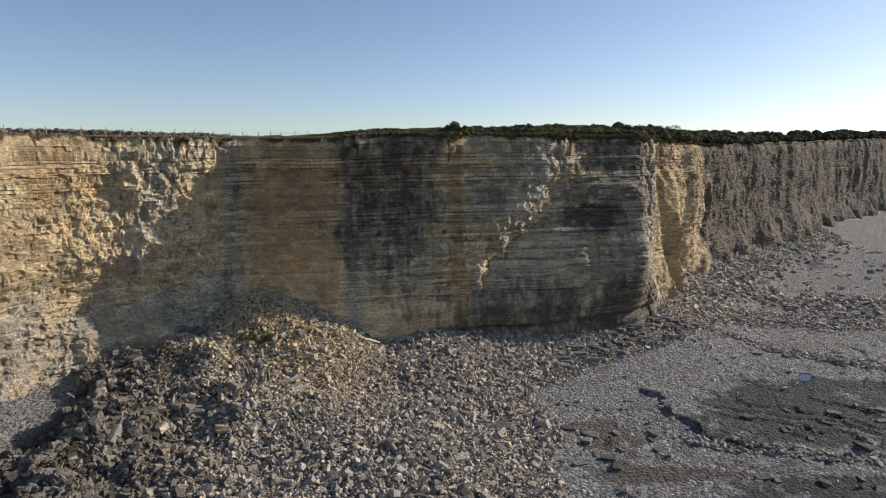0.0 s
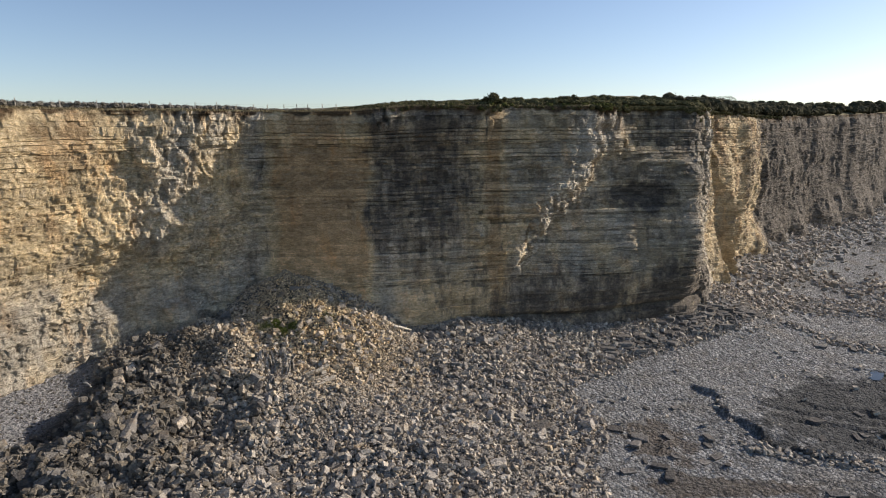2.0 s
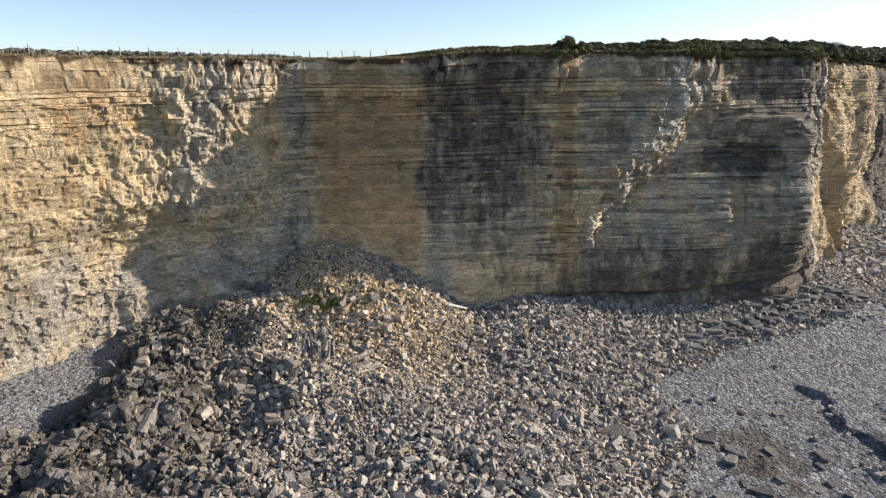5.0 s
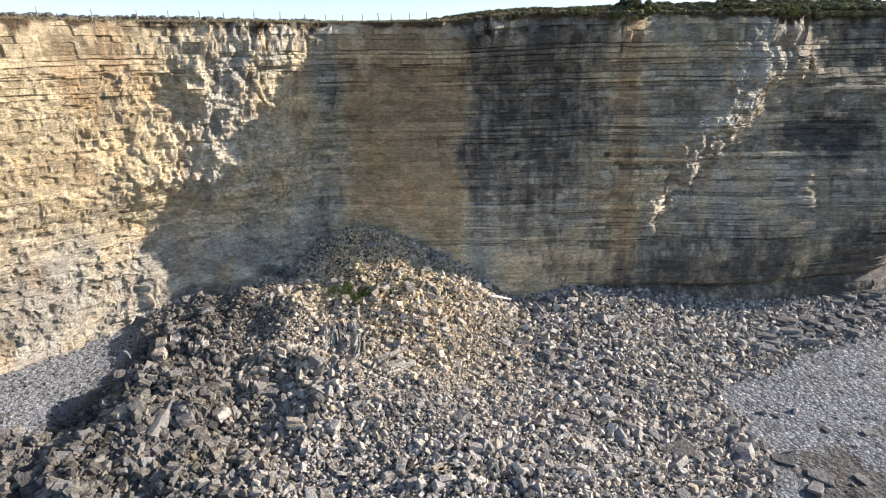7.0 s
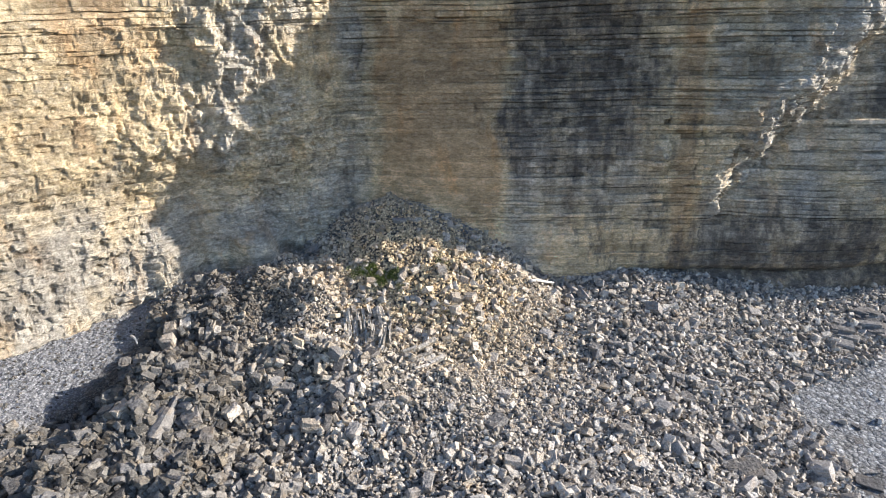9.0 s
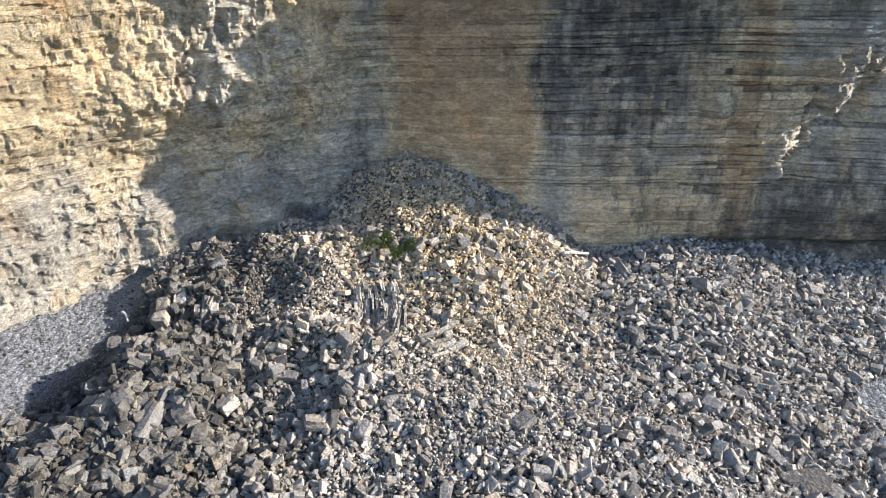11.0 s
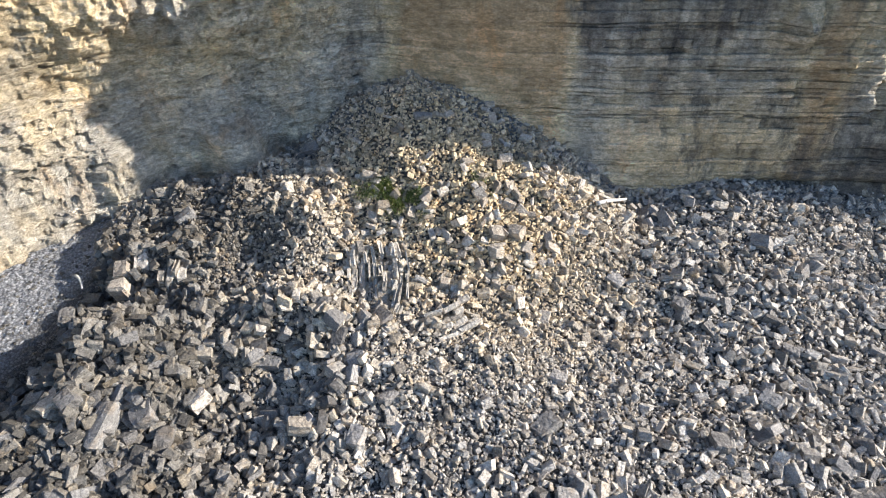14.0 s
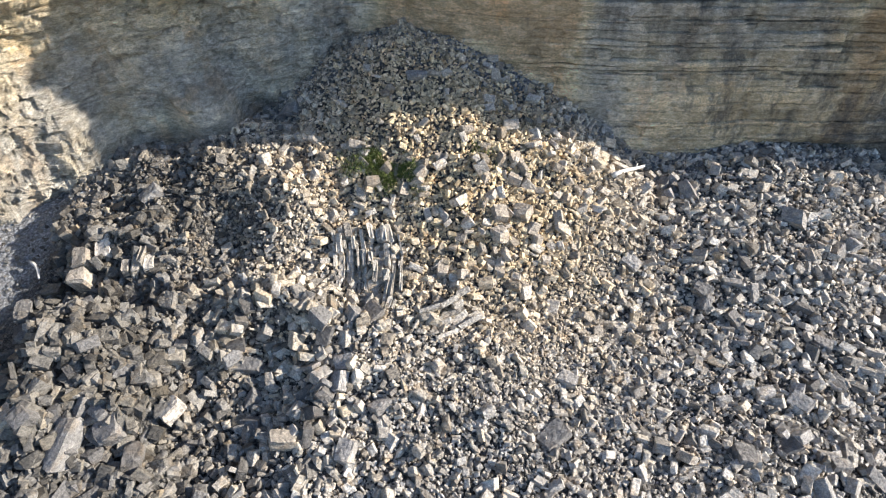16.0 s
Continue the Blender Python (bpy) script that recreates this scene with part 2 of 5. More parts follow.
def leaf_material(name, lo, hi):
    n = Nodes(name, 1.0)
    n.b.inputs["Specular IOR Level"].default_value = 0.05
    col = n.ramp(n.math("MULTIPLY", n.math("ADD", n.island(), n.noise(2.5, 6, 0.8)), 0.55), (0.25, lo), (0.85, hi))
    return n.finish(col)


def plain_material(name, lo, hi, scale, rough=0.8, stretch=(1, 1, 1)):
    n = Nodes(name, rough)
    f = n.noise(scale, 6, 0.65, stretch)
    return n.finish(n.ramp(f, (0.3, lo), (0.7, hi)), f, 0.02, 0.6)


def water_material():
    n = Nodes("pool_water", 0.06)
    n.b.inputs["Specular IOR Level"].default_value = 0.5
    return n.finish(n.ramp(n.noise(1.0), (0.3, (0.03, 0.035, 0.035)), (0.7, (0.05, 0.055, 0.05))), n.noise(6.0, 2, 0.5), 0.004, 0.3)


M_CLIFF = cliff_material()
M_STONES = stone_material("fallen_stone", (0.177, 0.158, 0.13), (0.353, 0.316, 0.261), (0.619, 0.559, 0.465), True)
M_BOULDER = stone_material("grey_boulder", (0.133, 0.12, 0.102), (0.245, 0.223, 0.193), (0.415, 0.38, 0.33), False)
M_SLAB = stone_material("thin_bedded_slab", (0.27, 0.235, 0.185), (0.39, 0.345, 0.275), (0.52, 0.465, 0.38), False)
# dark ledge stone; on the fall's flank it stands for shade
M_DARK_OR_SHADED = stone_material("dark_or_shaded_boulder", (0.098, 0.09, 0.08), (0.162, 0.15, 0.133), (0.255, 0.238, 0.211), False)
M_OCHRE = stone_material("ochre_boulder", (0.235, 0.195, 0.14), (0.43, 0.365, 0.28), (0.61, 0.54, 0.44), False)
M_GROUND = ground_material()
M_TURF = turf_material()
M_SCRUB = leaf_material("scrub_leaves", (0.045, 0.043, 0.021), (0.165, 0.150, 0.072))
M_BRUSH = leaf_material("hedge_leaves", (0.030, 0.029, 0.018), (0.095, 0.088, 0.050))
M_GREEN = leaf_material("ivy_leaves", (0.055, 0.062, 0.018), (0.15, 0.15, 0.05))
M_HEDGE = leaf_material("winter_hedge", (0.10, 0.092, 0.075), (0.24, 0.22, 0.18))
M_GRASS = leaf_material("grass_blades", (0.07, 0.09, 0.022), (0.20, 0.215, 0.07))
M_DRY = leaf_material("dry_grass_blades", (0.13, 0.10, 0.055), (0.34, 0.28, 0.16))
M_WOOD = plain_material("weathered_post", (0.30, 0.27, 0.22), (0.5, 0.46, 0.39), 8.0, 0.85, (1, 1, 0.2))
M_DRIFT = plain_material("bleached_driftwood", (0.42, 0.38, 0.32), (0.72, 0.68, 0.60), 6.0, 0.8, (0.3, 1, 1))
M_WIRE = plain_material("wire", (0.2, 0.2, 0.19), (0.3, 0.3, 0.28), 3.0, 0.5)
M_TWIG = plain_material("bare_twig", (0.10, 0.085, 0.065), (0.2, 0.18, 0.15), 5.0)
M_WATER = water_material()

# ---- plan of the cliff: the line of its face at half height, land on the far side ----
LINE = [(-120, -30), (-75, 14), (-60, 28), (-50, 40), (-44.6, 49), (-42.0, 56), (-39.8, 60.5), (-36.8, 64.6), (-31.6, 69), (-27.4, 72.4), (-25.6, 73.2),
        (-22, 73.3), (-17, 74), (-12, 75.2), (-6.3, 76.8), (-2.2, 78.5), (3, 80.7), (7, 82.2), (12, 84.8), (16.6, 87.3),
        (22, 90.4), (28, 93.9), (30.6, 97.2), (32, 104), (35, 110), (40, 115), (46, 124), (50, 130), (58, 140), (64, 148), (76, 163),
        (95, 180), (132, 225), (201, 295), (330, 420), (560, 640), (1100, 1150)]
FOOT_Z, TOP_Z = -3.0, 29.0


def resample(points, step, end_step):
    p = np.array(points, float)
    seg = np.hypot(*np.diff(p, axis=0).T)
    s = np.concatenate([[0], np.cumsum(seg)])
    out, q = [], 0.0
    while q < s[-1]:
        out.append(q)
        x = np.interp(q, s, p[:, 0])
        near = 0.72 if -46 < x < -25 else 1 if -46 < x < 36 else (2.0 if -52 < x < 80 else 5 if x < 220 and x > -70 else 40)
        q += step * near
    out = np.array(out)
    return out, np.stack([np.interp(out, s, p[:, 0]), np.interp(out, s, p[:, 1])], 1)


S, BASE = resample(LINE, 0.2, 8)
for _ in range(10):
    BASE[1:-1] = 0.25 * BASE[:-2] + 0.5 * BASE[1:-1] + 0.25 * BASE[2:]
TAN = np.gradient(BASE, axis=0)
for _ in range(45):
    TAN[1:-1] = 0.25 * TAN[:-2] + 0.5 * TAN[1:-1] + 0.25 * TAN[2:]
TAN /= np.hypot(TAN[:, 0], TAN[:, 1])[:, None]
OUT = np.stack([TAN[:, 1], -TAN[:, 0]], 1)      # towards the sea
BX = BASE[:, 0]


CRACKS = (-25.7, -22.4, -16.3, -13.9, -1.4, 0.7, 12.9, 15.3, 26.2)


def face_out(z):
    """How far the cliff's face stands out at height z (one number a column), and what the rock is like there."""
    x = BX
    wing = 1 - smooth(x, -28.5, -26.0)
    far = smooth(x, 30, 34)
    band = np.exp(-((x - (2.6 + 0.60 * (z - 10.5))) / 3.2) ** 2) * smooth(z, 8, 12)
    ridge = x - (-34.6 + 0.3 * (z - 18)) + 0.9 * vnoise(z / 1.8, 0 * z, 28)
    rib = np.exp(-(ridge / np.where(ridge < 0, 4.2, 4.6)) ** 2) * smooth(z, 13, 17)
    panel = np.exp(-((x + 19.6) / 5.4) ** 6) * smooth(z, 10, 12) * (1 - smooth(z, 24, 26))
    rough = 0.18 + (0.30 - 0.12 * smooth(z, 21, 25)) * wing + 0.40 * rib + 0.15 * band + 0.25 * far + 0.2 * smooth(x, 17, 26) - 0.08 * panel
    o = (1.1 - 0.8 * smooth(x, -9, -4) * (1 - smooth(x, 25, 28))) * smooth(-z, -14, -2) - 0.5 * smooth(z, 16, 29) - 1.0 * smooth(z, 14, 22) * np.exp(-((x + 11) / 9.0) ** 4) + 1.6 * smooth(z, 23, 28) * np.exp(-((x + 9) / 10.0) ** 4)
    # blocks: rounded lumps on the near wing, upright ones on the ribs and breaks
    warp = 0.35 * vnoise(S / 1.5, z / 1.5, 7)
    lump, seam = chunks(S / 0.95 + warp, z / 0.8 + warp, 47)
    post = chunks(S / 1.05 + warp, z / 1.9, 57)[0]
    big = chunks(S / 2.6 + warp, z / 2.4, 58)[0]
    loose = wing * (1 - 0.75 * smooth(z, 24.8, 26.3))
    chip = chunks(S / 0.55 + warp, z / 1.15, 59)[0]
    split = np.clip(0.6 * rib + 0.4 * far + 1.0 * np.exp(-((x - 28.4) / 2.3) ** 2), 0, 1.4)
    coarse = (0.3 + 1.1 * smooth(fbm(S / 4.5, z / 3.5, 9, 2), -0.25, 0.35)) * (1 - 0.55 * smooth(z, 16, 20))
    o = o + loose * coarse * (0.22 * (lump - 0.5) - 0.10 * (1 - smooth(seam, 0.0, 0.14)) + 0.25 * (big - 0.5)) + split * (0.75 * (post - 0.5) + 0.5 * (big - 0.5)) + band * smooth(z, 11, 14) * (1 - 0.5 * smooth(z, 16, 19)) * (0.8 * (chip - 0.5) + 0.9 * (post - 0.5)) + rib * 0.45 * (chip - 0.5)
    o = o + (0.75 - 0.2 * wing) * rough * fbm(S / 6.5, z / 8.0, 11, 3) + 0.36 * rough * fbm(S / 1.6, z / 1.6, 21, 3)
    o = o + 2.0 * np.exp(-(ridge / np.where(ridge < 0, 8, 6)) ** 2) * smooth(z, 13, 17) + 0.10 * band - 0.15 * np.exp(-((x - 16) / 1.6) ** 2) * smooth(z, 12, 16)
    # the face steps back across slanting breaks and catches the low sun there
    ragged = 0.9 * vnoise(z / 3.1, 0 * z, 17) + 0.5 * vnoise(z / 1.1, 0 * z + 3, 18) + 0.8 * (chunks(S / 1.2, z / 1.4, 19)[0] - 0.5)
    at = np.maximum(1.4, 2.6 + 0.60 * (z - 10.5)) + ragged * (0.2 + 1.1 * smooth(z, 9, 12))
    drop = 0.15 + 3.5 * smooth(z, 5.5, 16.5) * (1 - 0.62 * smooth(z, 17, 22))
    wide = 0.12 + 1.3 * smooth(z, 10.0, 12.5) + 2.3 * smooth(z, 13, 21)
    inside = smooth(x, -7, -5.5) * (1 - smooth(x, 16, 17))
    u = np.clip((x - at + wide) / (2 * wide), 0, 0.9999) * 4
    tread = np.clip(u + 0.75 * vnoise(S / 1.4, z / 1.1, 16) * np.clip(u * (4 - u), 0, 1), 0, 3.9999)
    steps = (np.floor(tread) + smooth(tread - np.floor(tread), 0, 0.7)) / 4
    stair = smooth(u, 0, 4) + (0.35 * steps + 0.1625 * u - smooth(u, 0, 4)) * smooth(z, 9.5, 11.5)
    o = o + inside * drop * np.clip((x + 6) / 23, 0, 1) * (1 - stair) - inside * smooth(z, 6, 17) * (1 - 0.75 * smooth(z, 12, 21)) * (1.7 + 0.6 * smooth(-z + 2.5 * vnoise(S / 3.5, z / 4, 12), -19, -11)) * stair * np.clip((17.5 - x) / (17.5 - np.minimum(at, 13)), 0, 1)
    o = o + (1.5 * smooth(z, 15, 18.5) - 0.6 * np.exp(-((z - 16.6) / 0.8) ** 2)) * np.exp(-((x - at + 1) / np.where(x > at - 1, 3.4, 5.0)) ** 2)
    # towards the headland the face swells seaward, lower down from further off
    start = 3 + 9.5 * smooth(z, 9, 22)
    swell = np.clip((x - start) / (25 - start), 0, 1)
    swell = swell + (1 - smooth(z, 3, 19)) * (np.clip((x + 9) / 34, 0, 1) - swell)
    o = o + 5.6 * smooth(-z + 2 * vnoise(S / 4, z / 4, 13), -29, -12) * swell * (1 - smooth(x, 22.8, 29.6)) * (1 - 0.35 * smooth(-z, -10, -4))
    o = o + 1.5 * np.exp(-((x - 25.3) / 2.3) ** 2) * smooth(z, 18, 22)
    at2 = 16.3 + 0.5 * ragged
    wide = 0.12 + 0.7 * smooth(z, 7, 9) * (1 - smooth(z, 16, 19)) + 2.2 * smooth(vnoise(z / 1.3, 0 * z + 9, 14), -0.1, 0.3)
    inside = smooth(x, 15.8, 16.8) * (1 - smooth(x, 28, 29.5))
    o = o + inside * (1 - smooth(x, 18.5, 22)) * (0.12 + 0.9 * smooth(z, 8, 11) * (1 - smooth(z, 14.5, 16.5))) * ((x - 16) / 13 - smooth(x, at2 - wide, at2 + wide))
    o = o + 1.1 * np.exp(-((x + 2.4) / 0.8) ** 2 - ((z - 14.6) / 0.9) ** 2) * (post + 0.4)
    o = o + 0.55 * np.exp(-((x - 15.2) / 0.9) ** 2) * smooth(z, 21, 24) * (post > 0.35) * (0.4 + post)
    o = o + 0.6 * np.exp(-((x + 12.6) / 1.5) ** 2) * smooth(z, 26.3, 27.3) * (chip > 0.4) * (0.3 + chip)
    # gullies and aprons of the further cliff
    flute = np.abs(vnoise(S / 7.0 + 0.5 * vnoise(z / 8, 0 * z, 30), z * 0.05, 31)) * (0.45 + 0.8 * np.abs(vnoise(S / 17.0, 0 * z, 32)))
    o = o + far * ((3.6 - 1.5 * smooth(x, 46, 60)) * (flute - 0.4) * (1.25 - z / 36) + 0.55 * vnoise(S / 2.6 + 0.3 * vnoise(z / 5, 0 * z, 29), z * 0.05, 33) + 0.10 * vnoise(S / 0.9, z * 0.15, 34) + np.exp(-((x - 39) / 8.5) ** 4) * (1.25 - z / 40) * 4.2 * (0.33 - np.abs(vnoise(S / 4.4 + 0.5 * vnoise(z / 7, 0 * z, 35), z * 0.03, 36)))
                   + 1.6 * smooth(-z, -13, -3) * np.abs(vnoise(S / 9, 0 * z, 37)))
    # upright cracks
    cracks = np.zeros(len(x))
    for i, c in enumerate(CRACKS):
        cracks = np.maximum(cracks, np.exp(-((x - c + 0.35 * vnoise(z / 2.2, 0 * z + i, 39)) / 0.11) ** 2) * smooth(vnoise(z / 3.0, 0 * z + 5.5 * i, 38), 0.0, 0.5))
    o = o - 0.16 * cracks
    # the headland's corner is split back low down and catches the sun
    o = o - 0.8 * smooth(x, 24.3, 29.3) * (1 - smooth(x, 29.8, 33)) * smooth(-z + 1.2 * vnoise(S / 1.5, z / 1.5, 60), -17.5, -11) * (0.75 + 0.5 * post)
    # a stub of rock against the wall, and hollows
    o = o + 1.7 * np.exp(-((x + 33.7 + 0.2 * (z - 8)) / 1.2) ** 4) * smooth(-z + 0.4 * vnoise(S / 0.6, z, 49), -9.9, -9.0) - 0.4 * np.exp(-((x + 31.2) / 1.3) ** 2) * smooth(-z, -9, -7.5)
    o = o + 0.9 * np.exp(-((x + 38.7) / 0.7) ** 2) * smooth(-z, -10.5, -8) + 0.5 * np.exp(-((x - 28.6) / 2.6) ** 2) * smooth(-z + vnoise(S / 1.1, z / 0.7, 50), -11, -6)
    o = o - 1.3 * np.exp(-((x - 18.2) / 3.0) ** 2 - ((z - 18.7 + 0.12 * (x - 18)) / 1.8) ** 2)
    o = o - 0.7 * np.exp(-((z - 4.6) / 0.5) ** 2) * smooth(x, -8, -2) * (1 - smooth(x, 27, 29))
    o = o + 0.7 * np.exp(-((x - 29.5) / 2.5) ** 2) * smooth(-z, -12, -4)
    return o, rough, wing, far, band, rib, panel, cracks, lump, big


def build_cliff():
    cliff = tagged(new("cliff"), "tall sea cliff of bedded grey and ochre limestone and shale", "cliff", kind="structure")
    rng = random.Random(4)
    z, k = FOOT_Z, 0
    cols = len(S)
    prev = None
    while z < TOP_Z - 0.15:
        thick = rng.choice((0.18, 0.24, 0.28, 0.34, 0.42, 0.5, 0.66)) * (1.3 if z > 25.5 else 1.0)
        if z < 3:
            thick = 1.0
        z1 = min(TOP_Z, z + thick)
        hard = rng.random()
        gape = rng.choice((0.10, 0.2, 0.35, 0.5, 0.8, 1.2))
        kk = np.full(cols, k)
        rows = []
        for f, kind in ((0.0, "joint"), (min(0.3, 0.05 / thick), "joint"), (min(0.42, 0.09 / thick), "bed"), (0.6, "bed"), (1 - 0.03 / thick, "bed"), (1.0, "joint")):
            if f == 0.0 and prev is not None:
                rows.append(prev)
                continue
            zz = z + f * (z1 - z)
            zc = np.full(cols, zz)
            o, rough, wing, far, band, rib, panel, cracks, lump, big = face_out(zc)
            length = 0.7 + 1.5 * hard
            warp = S + 0.35 * vnoise(S / 1.3, kk * 3.1, 5)
            cell = np.floor(warp / length + 7.3 * k)
            h = hash01(cell, kk)
            worn = wing * (1 - smooth(zc + 0.8 * vnoise(S / 5, 0 * zc, 74), 22.8, 24.2))
            worn_foot = np.maximum(smooth(BX, -8, -3) * smooth(-zc, -12, -8), smooth(BX - 0.9 * (zc - 10), 5, 7) * smooth(-zc, -17, -12)) * (1 - smooth(BX, 24, 27))
            own = (1 - 0.15 * worn_foot) * (1 - 0.5 * worn) * (1 - 0.45 * smooth(BX, 48, 70)) * (1 - 0.6 * panel) * (1 - 0.4 * far) * (1 - 0.3 * np.clip(band, 0, 1))
            block = (h - 0.5) * (0.21 - 0.06 * wing + 0.26 * rough) * own
            low = wing * (1 - smooth(zc, 20, 25))
            pit = smooth(fbm(S / 0.9, zc / 0.7, 61, 2), 0.30, 0.5) * (0.05 + 0.13 * low) + smooth(vnoise(S / 0.42, zc / 0.36, 65), 0.45, 0.8) * (0.03 + 0.14 * low + 0.08 * rib)
            pit = pit + 0.07 * (wing + rib + band) * vnoise(S / 0.33, zc / 0.3, 69)
            o = o + block - pit + (hard - 0.5) * (0.18 - 0.05 * wing) * own
            joint = np.zeros(cols)
            if kind == "joint":
                gap = smooth(vnoise(S / 2.6, kk * 1.7, 63), -0.45 + 0.5 * wing, 0.35 + 0.3 * wing)
                joint = gape * (1 - 0.45 * wing * (1 - smooth(zc, 23.5, 25))) * (0.03 + (0.13 + 0.10 * rough) * gap) * (0.5 + hash01(cell, kk + 77)) * (1 - 0.45 * worn) * (1 - 0.65 * panel) * (1 - 0.5 * np.clip(0.5 * band + rib, 0, 1))
                o = o - joint
            if zz > 27.4:
                o = o - 0.35 * (zz - 27.4) * (1 + 0.6 * vnoise(S / 2.5, 0 * zc, 71))
            wav = 0.22 * vnoise(S / 14, zc / 9, 41) + 0.06 * vnoise(S / 4.5, zc / 3, 40) + 0.045 * vnoise(S / 1.2, kk * 2.3, 42) + 0.5 * smooth(BX, -4, 6) * smooth(-zc, -8, -4) * vnoise(S / 9, 0 * zc, 43)
            lift = 1 + 0.17 * smooth(BX, 32, 210) * (zz > 0) + (0.008 + 0.02 * smooth(BX, -17, -8) * (1 - smooth(BX, 30, 60))) * smooth(zc, 23, 29)
            co = np.stack([BASE[:, 0] + OUT[:, 0] * o, BASE[:, 1] + OUT[:, 1] * o, zz * lift + wav * (1 - smooth(zc, 27.5, 29))], 1)
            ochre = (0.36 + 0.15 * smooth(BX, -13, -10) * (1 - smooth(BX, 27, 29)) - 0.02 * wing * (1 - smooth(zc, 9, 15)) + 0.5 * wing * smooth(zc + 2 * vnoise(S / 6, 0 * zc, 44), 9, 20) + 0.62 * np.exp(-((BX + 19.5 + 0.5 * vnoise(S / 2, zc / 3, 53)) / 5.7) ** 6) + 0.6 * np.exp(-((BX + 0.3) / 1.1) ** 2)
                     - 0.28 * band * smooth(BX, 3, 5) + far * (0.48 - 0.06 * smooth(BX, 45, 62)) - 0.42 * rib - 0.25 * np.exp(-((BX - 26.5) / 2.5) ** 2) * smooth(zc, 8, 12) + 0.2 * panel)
            sheet = smooth(BX + 1.3 * vnoise(S / 2, zc / 2.2, 67), -15.6, -12.6) * (1 - smooth(BX + 2.6 * vnoise(S / 4, zc / 3.5, 66), -3.5, 0.5))
            # dark sheet, and dark rock with some painted shade at the upper right
            dark = 0.16 - 0.04 * panel + 0.22 * smooth(BX, 14, 18) * (1 - smooth(BX, 27, 29)) * smooth(zc + 1.2 * vnoise(S / 2, 0 * zc, 57), 23, 26) + 0.25 * sheet * smooth(zc + 3 * vnoise(S / 5, 0 * zc, 68), 10, 16) + 0.16 * sheet * (0.35 + 0.65 * smooth(zc + 2 * vnoise(S / 3, 0 * zc, 70), 8, 13))
            dark = dark + (0.08 + 0.40 * smooth(BX, -6, 3)) * smooth(BX, -14, -10) * (1 - smooth(BX, 29, 31)) * smooth(-zc - 2 * vnoise(S / 3, zc / 4, 64), -13, -5)
            low = sheet * (1 - smooth(zc + 2 * vnoise(S / 3, zc / 3, 62), 7, 12))
            dark, ochre = dark - 0.14 * low, ochre + 0.12 * low
            # shade of the hollow is painted in; the stretch around is slightly darker
            dark = dark + 0.12 * smooth(BX, 17, 20) * (1 - smooth(BX, 28, 30)) + 0.75 * np.exp(-((BX - 18.2 + vnoise(S / 1.5, zc / 1.2, 46)) / 3.6) ** 4 - ((zz - 18.7 + 0.12 * (BX - 18) + 0.6 * vnoise(S / 1.2, zc, 48)) / 2.0) ** 2)
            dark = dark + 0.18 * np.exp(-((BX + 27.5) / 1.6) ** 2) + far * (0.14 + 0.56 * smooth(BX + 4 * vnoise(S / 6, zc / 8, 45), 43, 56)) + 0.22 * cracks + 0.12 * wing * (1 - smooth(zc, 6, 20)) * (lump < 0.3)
            # fresh rock on the break is paler, with its sunlight painted in
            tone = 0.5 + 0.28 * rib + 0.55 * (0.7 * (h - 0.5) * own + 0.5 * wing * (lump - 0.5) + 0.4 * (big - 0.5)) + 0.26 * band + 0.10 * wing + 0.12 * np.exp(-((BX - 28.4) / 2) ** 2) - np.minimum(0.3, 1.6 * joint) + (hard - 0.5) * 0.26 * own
            front = smooth(BX, -27, -25) * (1 - smooth(BX, 27, 30))
            # more sunlight painted into the upper break; other stretches toned
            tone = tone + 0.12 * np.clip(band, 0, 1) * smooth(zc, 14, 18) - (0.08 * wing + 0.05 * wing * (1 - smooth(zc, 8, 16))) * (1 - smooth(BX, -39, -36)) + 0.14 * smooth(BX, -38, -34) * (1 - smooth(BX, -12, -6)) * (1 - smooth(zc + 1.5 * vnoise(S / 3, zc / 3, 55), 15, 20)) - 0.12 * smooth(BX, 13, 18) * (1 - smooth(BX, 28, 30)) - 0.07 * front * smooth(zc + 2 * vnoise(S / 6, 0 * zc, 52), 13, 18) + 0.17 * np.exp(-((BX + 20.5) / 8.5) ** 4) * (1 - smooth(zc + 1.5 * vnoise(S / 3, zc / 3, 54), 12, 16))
            lower = (1 - smooth(BX, -6, 1)) * (1 - smooth(zc + 1.5 * vnoise(S / 4, zc / 3, 76), 9, 16))
            tone, ochre = tone + (0.13 - 0.05 * smooth(BX, -37, -34) * (1 - smooth(BX, -27, -24))) * lower, ochre + 0.10 * lower * smooth(BX, -14, -11)
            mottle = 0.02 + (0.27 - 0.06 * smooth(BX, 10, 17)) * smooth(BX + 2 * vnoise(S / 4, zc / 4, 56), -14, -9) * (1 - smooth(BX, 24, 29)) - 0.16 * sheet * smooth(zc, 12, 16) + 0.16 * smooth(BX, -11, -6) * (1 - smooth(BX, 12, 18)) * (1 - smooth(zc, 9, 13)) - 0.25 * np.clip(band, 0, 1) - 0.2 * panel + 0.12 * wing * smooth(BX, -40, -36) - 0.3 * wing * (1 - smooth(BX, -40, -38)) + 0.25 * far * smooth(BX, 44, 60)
            soil = smooth(zc + 0.6 * vnoise(S / 1.4, zc, 72) + 0.35 * vnoise(S / 0.4, zc * 2, 73), 28.25, 28.85)
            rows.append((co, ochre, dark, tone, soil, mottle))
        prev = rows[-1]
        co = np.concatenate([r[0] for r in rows])
